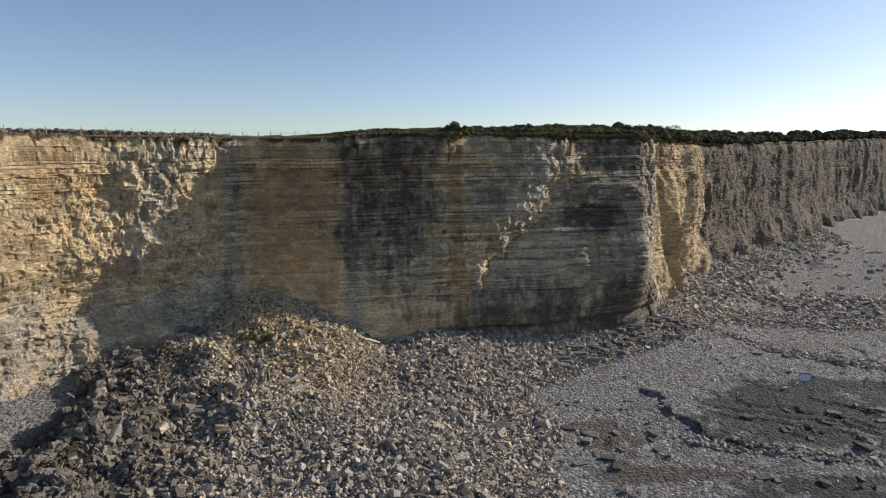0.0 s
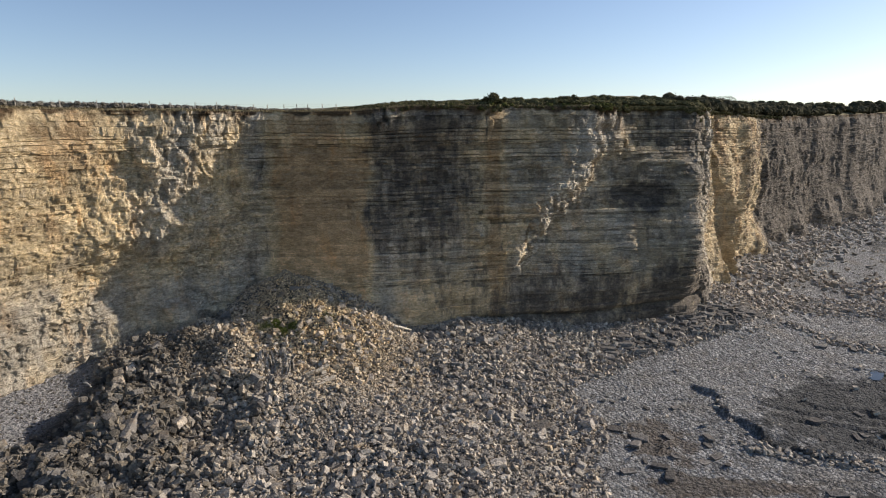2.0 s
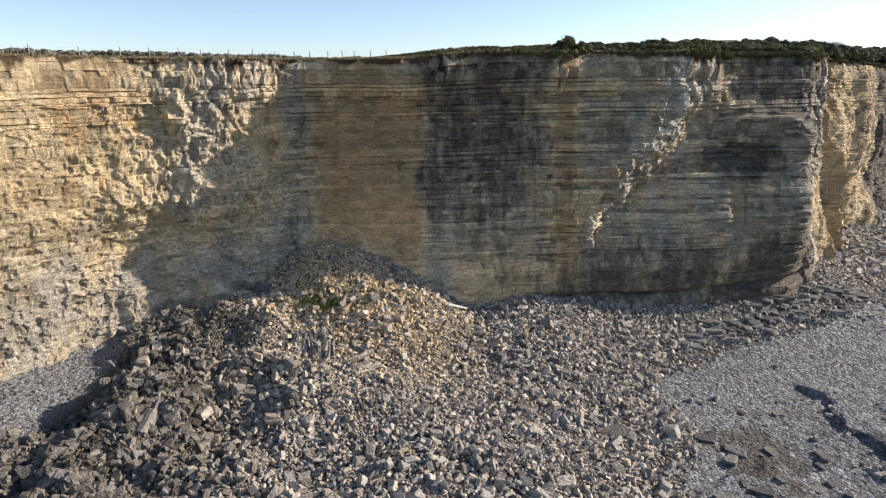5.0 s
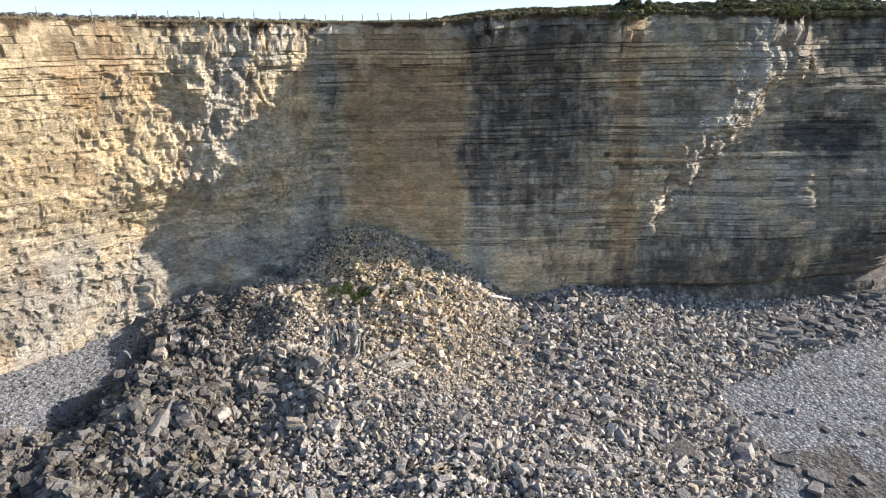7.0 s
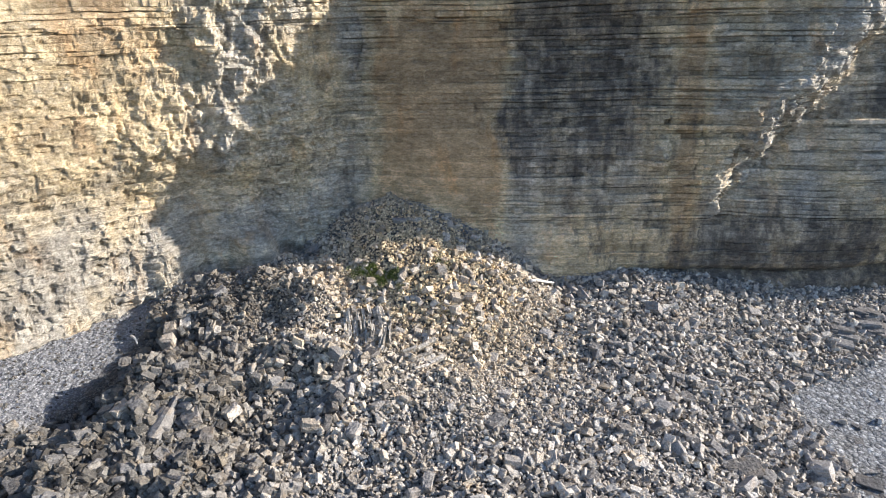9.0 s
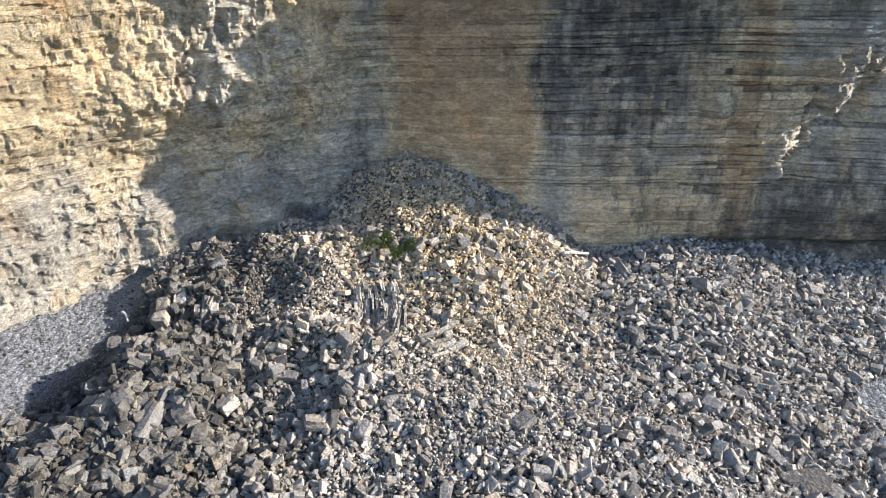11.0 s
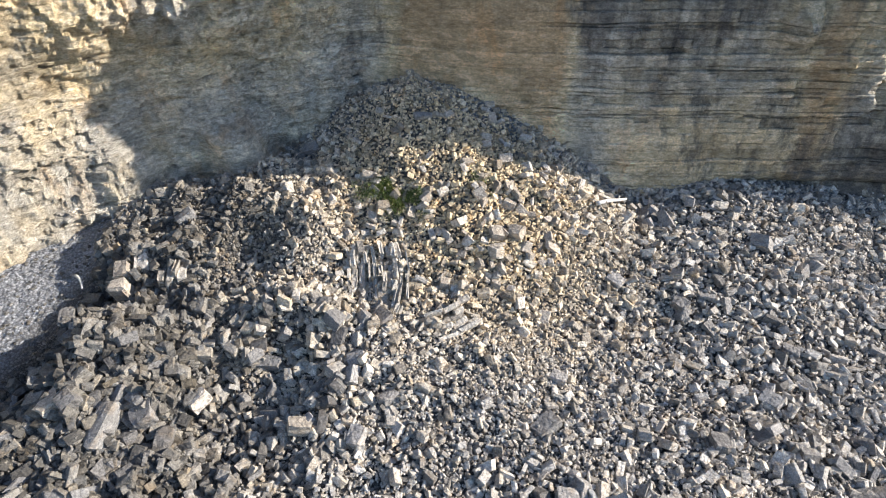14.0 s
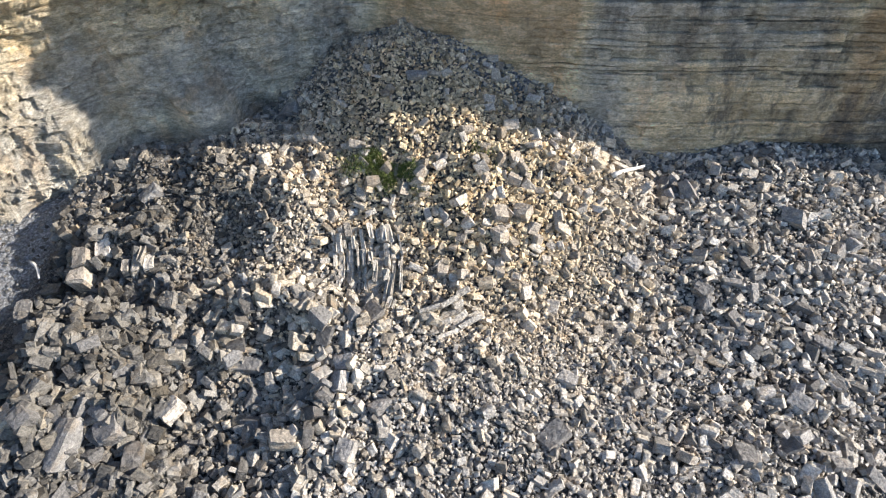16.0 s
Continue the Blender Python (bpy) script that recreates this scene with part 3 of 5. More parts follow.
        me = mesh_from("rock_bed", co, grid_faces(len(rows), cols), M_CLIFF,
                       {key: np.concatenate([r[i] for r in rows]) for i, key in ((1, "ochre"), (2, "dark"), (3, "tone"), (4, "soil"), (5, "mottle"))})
        part("rock_bed", me, cliff)
        z, k = z1, k + 1
    return prev[0]


EDGE = build_cliff()


# ---- beach and rock platform ----
def sea_distance(x, y):
    """Metres in front of the cliff's line (behind it: minus), in pieces to spare memory."""
    pts, nrm = BASE[::3], OUT[::3]
    shape = x.shape
    x, y = x.ravel(), y.ravel()
    d = np.empty(len(x))
    for i in range(0, len(x), 20000):
        dx, dy = x[i:i + 20000, None] - pts[None, :, 0], y[i:i + 20000, None] - pts[None, :, 1]
        q = dx * dx + dy * dy
        j = q.argmin(1)
        a = np.arange(len(j))
        sign = np.sign(dx[a, j] * nrm[j, 0] + dy[a, j] * nrm[j, 1])
        d[i:i + 20000] = np.sqrt(q[a, j]) * sign
    return d.reshape(shape)


def shore(y):
    """The line in x where the boulders give way to the bare rock platform."""
    return np.interp(y, [30, 45, 53, 58, 65, 68, 70, 77, 81, 90, 100], [8, 8, 8.6, 10, 10.4, 8.6, 10, 17, 23, 35, 40]) + 0.9 * vnoise(y / 2.3, 0 * y, 51)


def beach(x, y):
    """Height of the beach, and what covers it."""
    d = sea_distance(x, y)
    left = np.interp(d, [-5, 0, 5, 12, 20, 30, 60, 300, 3000], [5.4, 5.0, 4.1, 2.8, 1.9, 1.2, -0.8, -4, -6])
    right = np.interp(d, [-5, 0, 5, 9, 17, 40, 300, 3000], [4.6, 4.0, 1.9, 0.5, -0.6, -1.4, -4, -6])
    z = left + (right - left) * smooth(x, -4, 12)
    cone = np.hypot((x + 22.5) / 1.15, y - 71.2)
    z = z + 7.2 * (1 - np.clip(cone / 12.4, 0, 1) ** 1.3) + 3.9 * bump(x, y, -28.6, 60.5, 7.2, 5.2, -12)
    z = z + 1.2 * bump(x, y, -20, 59, 4.0, 3.0) + 3.0 * bump(x, y, -30.4, 50.5, 3.3, 8, 8)
    # hollows and swells of the fall
    z = z - 1.2 * bump(x, y, -25, 66, 5, 4) - 1.25 * bump(x, y, -21.5, 61, 4, 4) - 1.5 * bump(x, y, -29, 59.5, 4, 4) - 1.3 * bump(x, y, -31, 55.2, 2.4, 2.6)
    z = z + 1.1 * bump(x, y, -15.5, 58.5, 4.5, 4) + 0.65 * bump(x, y, -21, 54, 5, 4) + 0.3 * bump(x, y, -8, 56, 6, 6) + 0.9 * bump(x, y, -36, 62.5, 2.6, 3.5)
    z = z - 1.1 * bump(x, y, -11, 73.4, 3.5, 2.2) - 1.9 * bump(x, y, -30.2, 68.6, 3, 2.8) - 1.5 * bump(x, y, -19, 71.6, 3.6, 2.8) - 0.75 * bump(x, y, -3, 62, 8, 7) - 0.8 * bump(x, y, -33, 47, 4, 5) - 1.1 * bump(x, y, -29.8, 47.5, 2.8, 4) - 0.7 * bump(x, y, -31.2, 55.2, 1.8, 1.8) + 0.5 * bump(x, y, -22.5, 55.5, 2.5, 2)
    stones = (1 - smooth(x - shore(y), -0.8, 0.8)) * smooth(x - (np.interp(y, [36, 45, 49, 52, 55, 58, 61, 64], [-44, -38.5, -35.5, -34.6, -35.2, -36.6, -38.8, -41]) + 0.5 * vnoise(y / 1.7, 0 * y, 53)), -0.5, 0.7)
    pave = smooth(x - shore(y), -0.6, 0.6)
    z = z + stones * (((0.30 + 0.30 * smooth(-x, 12, 18)) * fbm(x / 3.2, y / 3.2, 61, 3) + (0.85 + 0.55 * smooth(-x, 22, 26) * smooth(-y, -58, -53)) * smooth(-x, 17, 23) * (1 - 0.6 * bump(x, y, -20, 69, 9, 6)) * fbm(x / 2.3, y / 2.3, 60, 2)) + 0.10 * fbm(x / 0.7, y / 0.7, 62, 2))
    # ledges of the platform: worn steps between flat beds
    wx, wy = x + 2.2 * fbm(x / 5, y / 5, 75, 3), y + 2.2 * fbm(x / 5, y / 5, 76, 3)
    q = 1.25 * fbm(wx / 21 + 0.3, wy / 10, 71, 3) + 0.045 * d
    st = np.floor(q * 3.2)
    fr = q * 3.2 - st
    sharp = smooth(fr, 0.0, 0.045)
    level = (st + sharp) / 3.2 - q
    slabs, seam = chunks(x / 1.9 + 0.3 * y, y / 0.9, 77)
    tile, gap = chunks(x / 0.95 + 0.2 * vnoise(x, y, 79), y / 0.75 + 0.2 * vnoise(x, y, 80), 81)
    z = z + pave * (0.09 * (tile - 0.5) - 0.07 * (1 - smooth(gap, 0.0, 0.22)))
    shelf = smooth(fbm(x / 12, y / 9, 78, 2), 0.05, 0.3)
    calm = np.clip(1.3 * bump(x, y, 29.5, 79.5, 17, 6.0, 33) + 0.9 * bump(x, y, 16, 71, 6, 3.5, 40) + bump(x, y, 50, 92, 12, 3.5, 15), 0, 1)
    z = z + pave * (0.8 * (1 - 0.85 * calm) * level + 0.05 * fbm(x / 1.5, y / 1.5, 73, 3) + shelf * 0.16 * (slabs - 0.5))
    reef = x - np.interp(y, [54, 57.5, 60, 64, 69, 72, 73], [29, 26.5, 24.8, 22.9, 22.9, 21.2, 21.5]) - 0.8 * vnoise(y / 2.3, 0 * y, 55) - 0.5 * vnoise(x / 0.9, y / 0.9, 56)
    reach = smooth(y, 56.5, 58.5) * (1 - smooth(y, 71, 72.5))
    z = z + reach * (0.42 + 0.15 * vnoise(y / 1.7, 0 * y, 57)) * smooth(reef, 0, 0.3) * (1 - smooth(reef, 1, 9))
    patch = hash01(st, 0 * st)
    bank = x - np.interp(y, [52, 57, 61, 66, 70, 73, 76, 78], [22, 24.5, 25, 26, 29, 32, 35, 60])
    bank = bank + 1.6 * fbm(x / 3, y / 3, 58, 3)
    weed = 0.10 + 0.54 * smooth(bank, -1.0, 1.0) * smooth(y, 56.5, 58) * (1 - smooth(y, 75.5, 77)) + 0.55 * smooth(x + 1.5 * fbm(x / 3, y / 3, 59, 3), 19, 24) * (1 - smooth(y - 0.1 * (x - 30), 51.5, 53.5)) + 0.22 * (patch - 0.5) + 0.18 * shelf
    weed = weed * (1 - 0.9 * calm)
    edge = np.clip(1 - np.abs(fr - 0.03) / 0.07, 0, 1) * pave
    edge = np.maximum(edge, reach * np.exp(-((reef - 0.2) / 0.5) ** 2))
    weed = weed + 0.35 * edge
    gravel = 1 - smooth(x, -37.5, -35.5) + 0.5 * smooth(x, 0, 20) + 0.7 * np.exp(-(d / 2.5) ** 2)
    return z, d, stones, pave, weed, np.clip(gravel, 0, 1), edge


def spaced(lo, hi, fine_lo, fine_hi, step):
    a = np.arange(fine_lo, fine_hi, step)
    down, up, g = [], [], step
    v = fine_lo
    while v > lo:
        g *= 1.22
        v -= g
        down.append(v)
    v, g = a[-1], step
    while v < hi:
        g *= 1.12
        v += g
        up.append(v)
    return np.concatenate([down[::-1], a, up])


def build_ground():
    xs, ys = spaced(-2500, 2500, -46, 58, 0.27), spaced(-2500, 2500, 40, 100, 0.27)
    x, y = np.meshgrid(xs, ys)
    z, d, stones, pave, weed, gravel, edge = beach(x, y)
    z = z - 0.35 * (x < -2400)
    co = np.stack([x.ravel(), y.ravel(), z.ravel()], 1)
    me = mesh_from("ground", co, grid_faces(len(ys), len(xs)), M_GROUND,
                   {"pave": pave.ravel(), "weed": weed.ravel(), "gravel": gravel.ravel(), "wet": (0.68 * bump(x, y, 14.5, 59, 5, 7) + 1.0 * bump(x, y, 19, 52.2, 6.5, 1.3, 5)).ravel()}, True)
    tagged(new("ground", me), "grey shingle beach and ledged rock platform below the cliff", "beach", kind="structure")


build_ground()


def field_rise(u, r):
    """How much the turf has risen r metres in from the edge."""
    return 0.10 * np.minimum(r, 1.5) + 0.012 * np.minimum(r, 60) + smooth(u, -15, 6) * 0.08 * np.minimum(r, 10) + smooth(u, 8, 28) * 0.085 * np.minimum(r, 14)


def build_field():
    """The turf on top, from the cliff's edge inland."""
    reach = np.array([0, 0.35, 0.9, 1.8, 3, 5, 8, 12, 18, 28, 45, 80, 150, 300, 700, 1800])
    ix, iy = -0.6, 0.8
    rows = []
    for r in reach:
        x, y = EDGE[:, 0] + ix * r, EDGE[:, 1] + iy * r
        rise = field_rise(BX, r)
        z = EDGE[:, 2] + rise + (0.22 * fbm(x / 3, y / 3, 81, 3) if r > 0 else 0)
        rows.append(np.stack([x, y, z], 1))
    me = mesh_from("field", np.concatenate(rows), grid_faces(len(rows), len(S)), M_TURF, None, True)
    tagged(new("field", me), "rough grass field on top of the cliff", "field", kind="structure")


build_field()


# ---- stones ----
def stone_shape(seed, flat, facets=True):
    """An angular broken block about one metre long: corners and triangles."""
    rng = random.Random(seed)
    bm = bmesh.new()
    a, b, c = 0.52, 0.5 * rng.uniform(0.5, 0.95), 0.5 * rng.uniform(*flat)
    sx, sy, taper = rng.uniform(-0.3, 0.3), rng.uniform(-0.28, 0.28), rng.uniform(0.68, 1.0)
    for i in (-1, 1):
        for j in (-1, 1):
            for k in (-1, 1):
                cut = rng.uniform(0.02, 0.26)
                x, y, z = a * i, b * j * (taper if i > 0 else 1), c * k * (0.5 + 0.5 * taper if j > 0 else 1)
                x += sx * z
                y += sy * x
                for m in range(2 if facets else 1):
                    u = [1 - cut * rng.uniform(0.1, 1.1) if (m + n) % 2 else 1 - 0.10 * rng.random() for n in range(3)]
                    bm.verts.new((x * u[0], y * u[1], z * u[2]))
    for axis in range(3 if facets else 0):
        for side in (-1, 1):
            q = [rng.uniform(-0.45, 0.45) * e for e in (a, b, c)]
            q[axis] = side * (a, b, c)[axis] * rng.uniform(0.98, 1.08)
            q[0] += sx * q[2]
            q[1] += sy * q[0]
            bm.verts.new(q)
    bmesh.ops.convex_hull(bm, input=bm.verts[:])
    loose = [v for v in bm.verts if not v.link_faces]
    bmesh.ops.delete(bm, geom=loose, context="VERTS")
    bmesh.ops.triangulate(bm, faces=bm.faces[:])
    bm.verts.index_update()
    co = np.array([v.co[:] for v in bm.verts])
    fa = np.array([[v.index for v in f.verts] for f in bm.faces])
    bm.free()
    return co, fa


SHAPES = [stone_shape(100 + i, (0.42, 0.85)) for i in range(14)] + [stone_shape(200 + i, (0.22, 0.45)) for i in range(11)]
PEBBLES = []
for _i in range(6):
    PEBBLES.append(stone_shape(300 + _i, (0.4, 0.7), False))


def turns(rng, n, tip):
    """n random turning matrices: any heading, tipped by about tip degrees."""
    a = rng.uniform(0, 2 * np.pi, n)
    p = np.radians(rng.normal(0, tip, n))
    r = np.radians(rng.normal(0, tip, n))
    ca_, sa_, cp, sp, cr, sr = np.cos(a), np.sin(a), np.cos(p), np.sin(p), np.cos(r), np.sin(r)
    z = np.zeros(n)
    o = np.ones(n)
    ra = np.stack([np.stack([ca_, -sa_, z], 1), np.stack([sa_, ca_, z], 1), np.stack([z, z, o], 1)], 1)
    rp = np.stack([np.stack([o, z, z], 1), np.stack([z, cp, -sp], 1), np.stack([z, sp, cp], 1)], 1)
    rr = np.stack([np.stack([cr, z, sr], 1), np.stack([z, o, z], 1), np.stack([-sr, z, cr], 1)], 1)
    return ra @ rp @ rr


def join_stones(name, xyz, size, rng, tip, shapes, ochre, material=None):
    cos, fas, och, shades, base = [], [], [], [], 0
    painted_shade = painted_shade_at(xyz[:, 0], xyz[:, 1])
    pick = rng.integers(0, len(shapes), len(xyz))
    rot = turns(rng, len(xyz), tip + 32 * painted_shade)
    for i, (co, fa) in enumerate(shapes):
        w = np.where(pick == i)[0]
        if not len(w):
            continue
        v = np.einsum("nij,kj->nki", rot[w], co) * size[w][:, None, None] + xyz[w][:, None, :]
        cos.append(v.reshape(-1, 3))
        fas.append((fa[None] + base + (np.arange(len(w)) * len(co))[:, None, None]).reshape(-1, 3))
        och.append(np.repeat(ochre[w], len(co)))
        shades.append(np.repeat(painted_shade[w], len(co)))
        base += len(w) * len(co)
    return mesh_from(name, np.concatenate(cos), np.concatenate(fas), material or M_STONES, {"ochre": np.concatenate(och), "painted_shade": np.concatenate(shades)})


def ochre_at(x, y):
    """Where the freshly fallen yellow stone lies."""
    return np.clip(1.1 * bump(x, y, -17, 66.5, 7.0, 6.5) + 0.3 * bump(x, y, -25, 66, 5, 4) + 0.2 * bump(x, y, -25, 55, 7, 5) + 0.12 * bump(x, y, -30, 62, 6, 5) + 0.35 * bump(x, y, -22, 71.5, 8, 4), 0, 1)


def painted_shade_at(x, y):
    """Where stones are painted darker to stand for shade, on the seaward flank of the fall."""
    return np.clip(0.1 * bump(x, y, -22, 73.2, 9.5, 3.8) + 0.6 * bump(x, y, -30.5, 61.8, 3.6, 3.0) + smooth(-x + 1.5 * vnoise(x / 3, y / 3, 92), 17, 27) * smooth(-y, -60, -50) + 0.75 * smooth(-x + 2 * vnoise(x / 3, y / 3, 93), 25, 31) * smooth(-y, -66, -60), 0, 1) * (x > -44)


def scatter(rng, n, lo, hi, x0, x1, y0, y1, density, power=2.0):
    x, y = rng.uniform(x0, x1, n), rng.uniform(y0, y1, n)
    z, d, stones, pave, weed, gravel, edge = beach(x, y)
    keep = (rng.random(n) < density(x, y, d, stones, pave, edge)) & (d > 0.2)
    x, y, z = x[keep], y[keep], z[keep]
    size = lo + (hi - lo) * rng.random(len(x)) ** power
    return x, y, z, size


def thin_out(x, y, size, gap):
    """Leaves out stones that stand too close to a larger one."""
    order = np.argsort(-size)
    grid, keep = {}, []
    for i in order:
        cx, cy = int(x[i] // 1.5), int(y[i] // 1.5)
        ok = True
        for a in (-1, 0, 1):
            for b in (-1, 0, 1):
                for j in grid.get((cx + a, cy + b), ()):
                    if (x[i] - x[j]) ** 2 + (y[i] - y[j]) ** 2 < (gap * 0.5 * (size[i] + size[j])) ** 2:
                        ok = False
                        break
                if not ok:
                    break
            if not ok:
                break
        if ok:
            grid.setdefault((cx, cy), []).append(i)
            keep.append(i)
    return np.array(keep)


def build_stones():
    rng = np.random.default_rng(7)

    def on_pile(x, y, d, stones, pave, edge):
        return stones

    x, y, z, size = [np.concatenate(v) for v in zip(*(scatter(rng, n, lo, hi, -46, 42, 36, 106, on_pile, 1.3)
                                                     for n, lo, hi in ((90, 0.85, 1.1), (7000, 0.48, 0.78), (26000, 0.31, 0.48), (90000, 0.17, 0.31))))]
    coarse = 0.86 + 0.26 * smooth(fbm(x / 7, y / 7, 91, 3), -0.5, 0.5) + 0.08 * bump(x, y, -32, 47, 9, 7) - 0.22 * bump(x, y, -12, 60, 5, 5) - 0.15 * smooth(x, 10, 18)
    size = size * coarse * (1 - 0.35 * bump(x, y, -21.5, 72, 8, 4)) * (1 + 0.12 * smooth(-x + 1.5 * vnoise(x / 3, y / 3, 94), 20, 27) * smooth(-y, -56, -50))
    keep = thin_out(x, y, size, 0.40)
    x, y, z, size = x[keep], y[keep], z[keep], size[keep]
    order = np.argsort(-size)
    x, y, z, size = x[order], y[order], z[order], size[order]
    och = np.clip(ochre_at(x, y) + rng.normal(0, 0.14, len(x)), 0, 1)
    # the largest are things of their own
    big = 280
    meshes = {}
    rot = turns(rng, big, 36)
    for i in range(big):
        key = (int(rng.integers(0, len(SHAPES))), 1 if och[i] > 0.5 else 2 if rng.random() < painted_shade_at(x[i], y[i]) else 0)
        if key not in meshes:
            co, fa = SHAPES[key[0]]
            meshes[key] = mesh_from("boulder", co, fa, (M_BOULDER, M_OCHRE, M_DARK_OR_SHADED)[key[1]])
        ob = new("boulder", meshes[key])
        ob.matrix_world = Matrix.Translation((x[i], y[i], z[i] + 0.17 * size[i])) @ Matrix(rot[i].tolist()).to_4x4() @ Matrix.Scale(size[i] * 1.1, 4)
        tagged(ob, ("grey angular limestone boulder lying among fallen stones", "ochre angular limestone boulder lying on the rockfall", "limestone boulder at the seaward edge of the fall, painted dark as if shaded")[key[1]],
               "boulder", "fallen boulders")
    # and the larger ochre blocks on top of the fall
    rest = np.arange(big, len(x))
    top = rest[(och[rest] > 0.55)][:200]
    rot = turns(rng, len(top), 42)
    for i, r in zip(top, rot):
        key = (int(rng.integers(0, len(SHAPES))), 1)
        if key not in meshes:
            co, fa = SHAPES[key[0]]
            meshes[key] = mesh_from("boulder", co, fa, M_OCHRE)
        ob = new("ochre_block", meshes[key])
        ob.matrix_world = Matrix.Translation((x[i], y[i], z[i] + 0.2 * size[i])) @ Matrix(r.tolist()).to_4x4() @ Matrix.Scale(size[i] * 1.08, 4)
        tagged(ob, "broken ochre limestone block lying on the fresh rockfall", "rock", "ochre blocks")
    s = np.setdiff1d(rest, top)
    xyz = np.stack([x[s], y[s], z[s] + size[s] * rng.uniform(-0.05, 0.45, len(s))], 1)
    # with a looser jumble on the seaward flank
    x, y, z, more = scatter(rng, 3800, 0.30, 0.78, -41, -20, 38, 58, lambda x, y, d, st, p, e: st * painted_shade_at(x, y), 2.2)
    xyz = np.concatenate([xyz, np.stack([x, y, z + more * rng.uniform(0.1, 0.5, len(x))], 1)])
    och = np.concatenate([och[s], np.clip(rng.normal(0, 0.2, len(x)), 0, 1)])
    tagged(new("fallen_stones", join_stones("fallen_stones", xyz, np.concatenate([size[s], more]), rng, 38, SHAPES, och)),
           "broken grey and ochre limestone blocks heaped below the cliff", "rubble", kind="stuff")
    # small stones between
    x, y, z, size = scatter(rng, 66000, 0.09, 0.24, -44, 20, 38, 84, lambda x, y, d, st, p, e: st, 1.6)
    more = scatter(rng, 26000, 0.08, 0.21, -30, -2, 52, 72, lambda x, y, d, st, p, e: st * np.clip(0.25 + ochre_at(x, y) + bump(x, y, -13, 60, 6, 5), 0, 1), 1.4)
    x, y, z, size = (np.concatenate(v) for v in zip((x, y, z, size), more))
    xyz = np.stack([x, y, z + 0.15 * size], 1)
    tagged(new("rubble", join_stones("rubble", xyz, size, rng, 35, PEBBLES, np.clip(ochre_at(x, y) + rng.normal(0, 0.15, len(x)), 0, 1))),
           "small broken limestone rubble between the blocks", "rubble", kind="stuff")
    # shingle at the foot and cobbles along the ledges
    def loose(x, y, d, st, p, e):
        wave = 1.2 * vnoise(x / 5, 0 * x, 97)
        back = np.interp(x, [43, 54, 57, 65, 79, 110], [133, 129.5, 120, 117, 115, 112]) + 2 * wave
        return np.clip(0.9 * (x < -35) * (1 - st) + p * ((x > 42) * np.exp(-((y - back) / 5.0) ** 2) + 0.8 * smooth(x, 30, 36) * np.exp(-(d / 9.0) ** 4) + 0.5 * e + 0.9 * np.exp(-(d / 3.0) ** 2)) * smooth(x, 7, 12), 0, 1)

    def bars(x, y, d, st, p, e):
        wave = 1.2 * vnoise(x / 5, 0 * x, 97)
        line = np.interp(x, [36, 40, 45.5, 50.8, 56, 65, 75], [96, 93, 87.2, 83, 81.6, 79, 76]) + wave
        near = np.interp(x, [18, 22, 26, 31, 37, 46], [59, 59, 57, 56, 55.2, 54.5]) + 0.6 * wave
        thick = 0.85 + 0.5 * vnoise(x / 2.5, y / 2.5, 98)
        return p * np.clip(thick * (1.3 * smooth(x, 35, 38) * np.exp(-((y - line) / 1.7) ** 4) + 1.1 * smooth(x, 21, 24) * np.exp(-((y - near) / 0.9) ** 4) + 0.8 * smooth(x, 30, 34) * (1 - smooth(y, 104, 110)) * smooth(y, 98, 101)), 0, 1)

    x, y, z, size = scatter(rng, 60000, 0.22, 0.62, 17, 76, 52, 112, bars, 1.6)
    keep = thin_out(x, y, size, 0.5)
    x, y, z, size = x[keep], y[keep], z[keep], size[keep]
    tagged(new("cobble_bar", join_stones("cobble_bar", np.stack([x, y, z + 0.12 * size], 1), size, rng, 22, SHAPES, np.zeros(len(x)))),
           "dark grey cobbles lying in long bars across the rock platform", "cobbles", kind="stuff")
    x, y, z, size = scatter(rng, 115000, 0.16, 0.8, -50, 120, 36, 210, loose, 2.2)
    size = np.where(x < -34, 0.1 + 0.14 * rng.random(len(x)), size * np.where(y < 104, 0.75, 1.5))
    xyz = np.stack([x, y, z + 0.1 * size], 1)
    tagged(new("cobbles", join_stones("cobbles", xyz, size, rng, 18, PEBBLES, np.zeros(len(x)))),
           "grey cobbles along the ledges and the cliff foot", "cobbles", kind="stuff")
    # the boulder beach goes on seaward
    x, y, z, size = scatter(rng, 19000, 0.3, 0.8, -46, 12, 2, 38, lambda x, y, d, st, p, e: st * smooth(y + 5 * vnoise(x / 6, y / 6, 99), 2, 14), 1.6)
    keep = thin_out(x, y, size, 0.55)
    x, y, z, size = x[keep], y[keep], z[keep], size[keep]
    tagged(new("beach_stones", join_stones("beach_stones", np.stack([x, y, z + 0.12 * size], 1), size, rng, 36, SHAPES, np.zeros(len(x)))),
           "grey limestone boulders of the open beach", "boulders", kind="stuff")


build_stones()


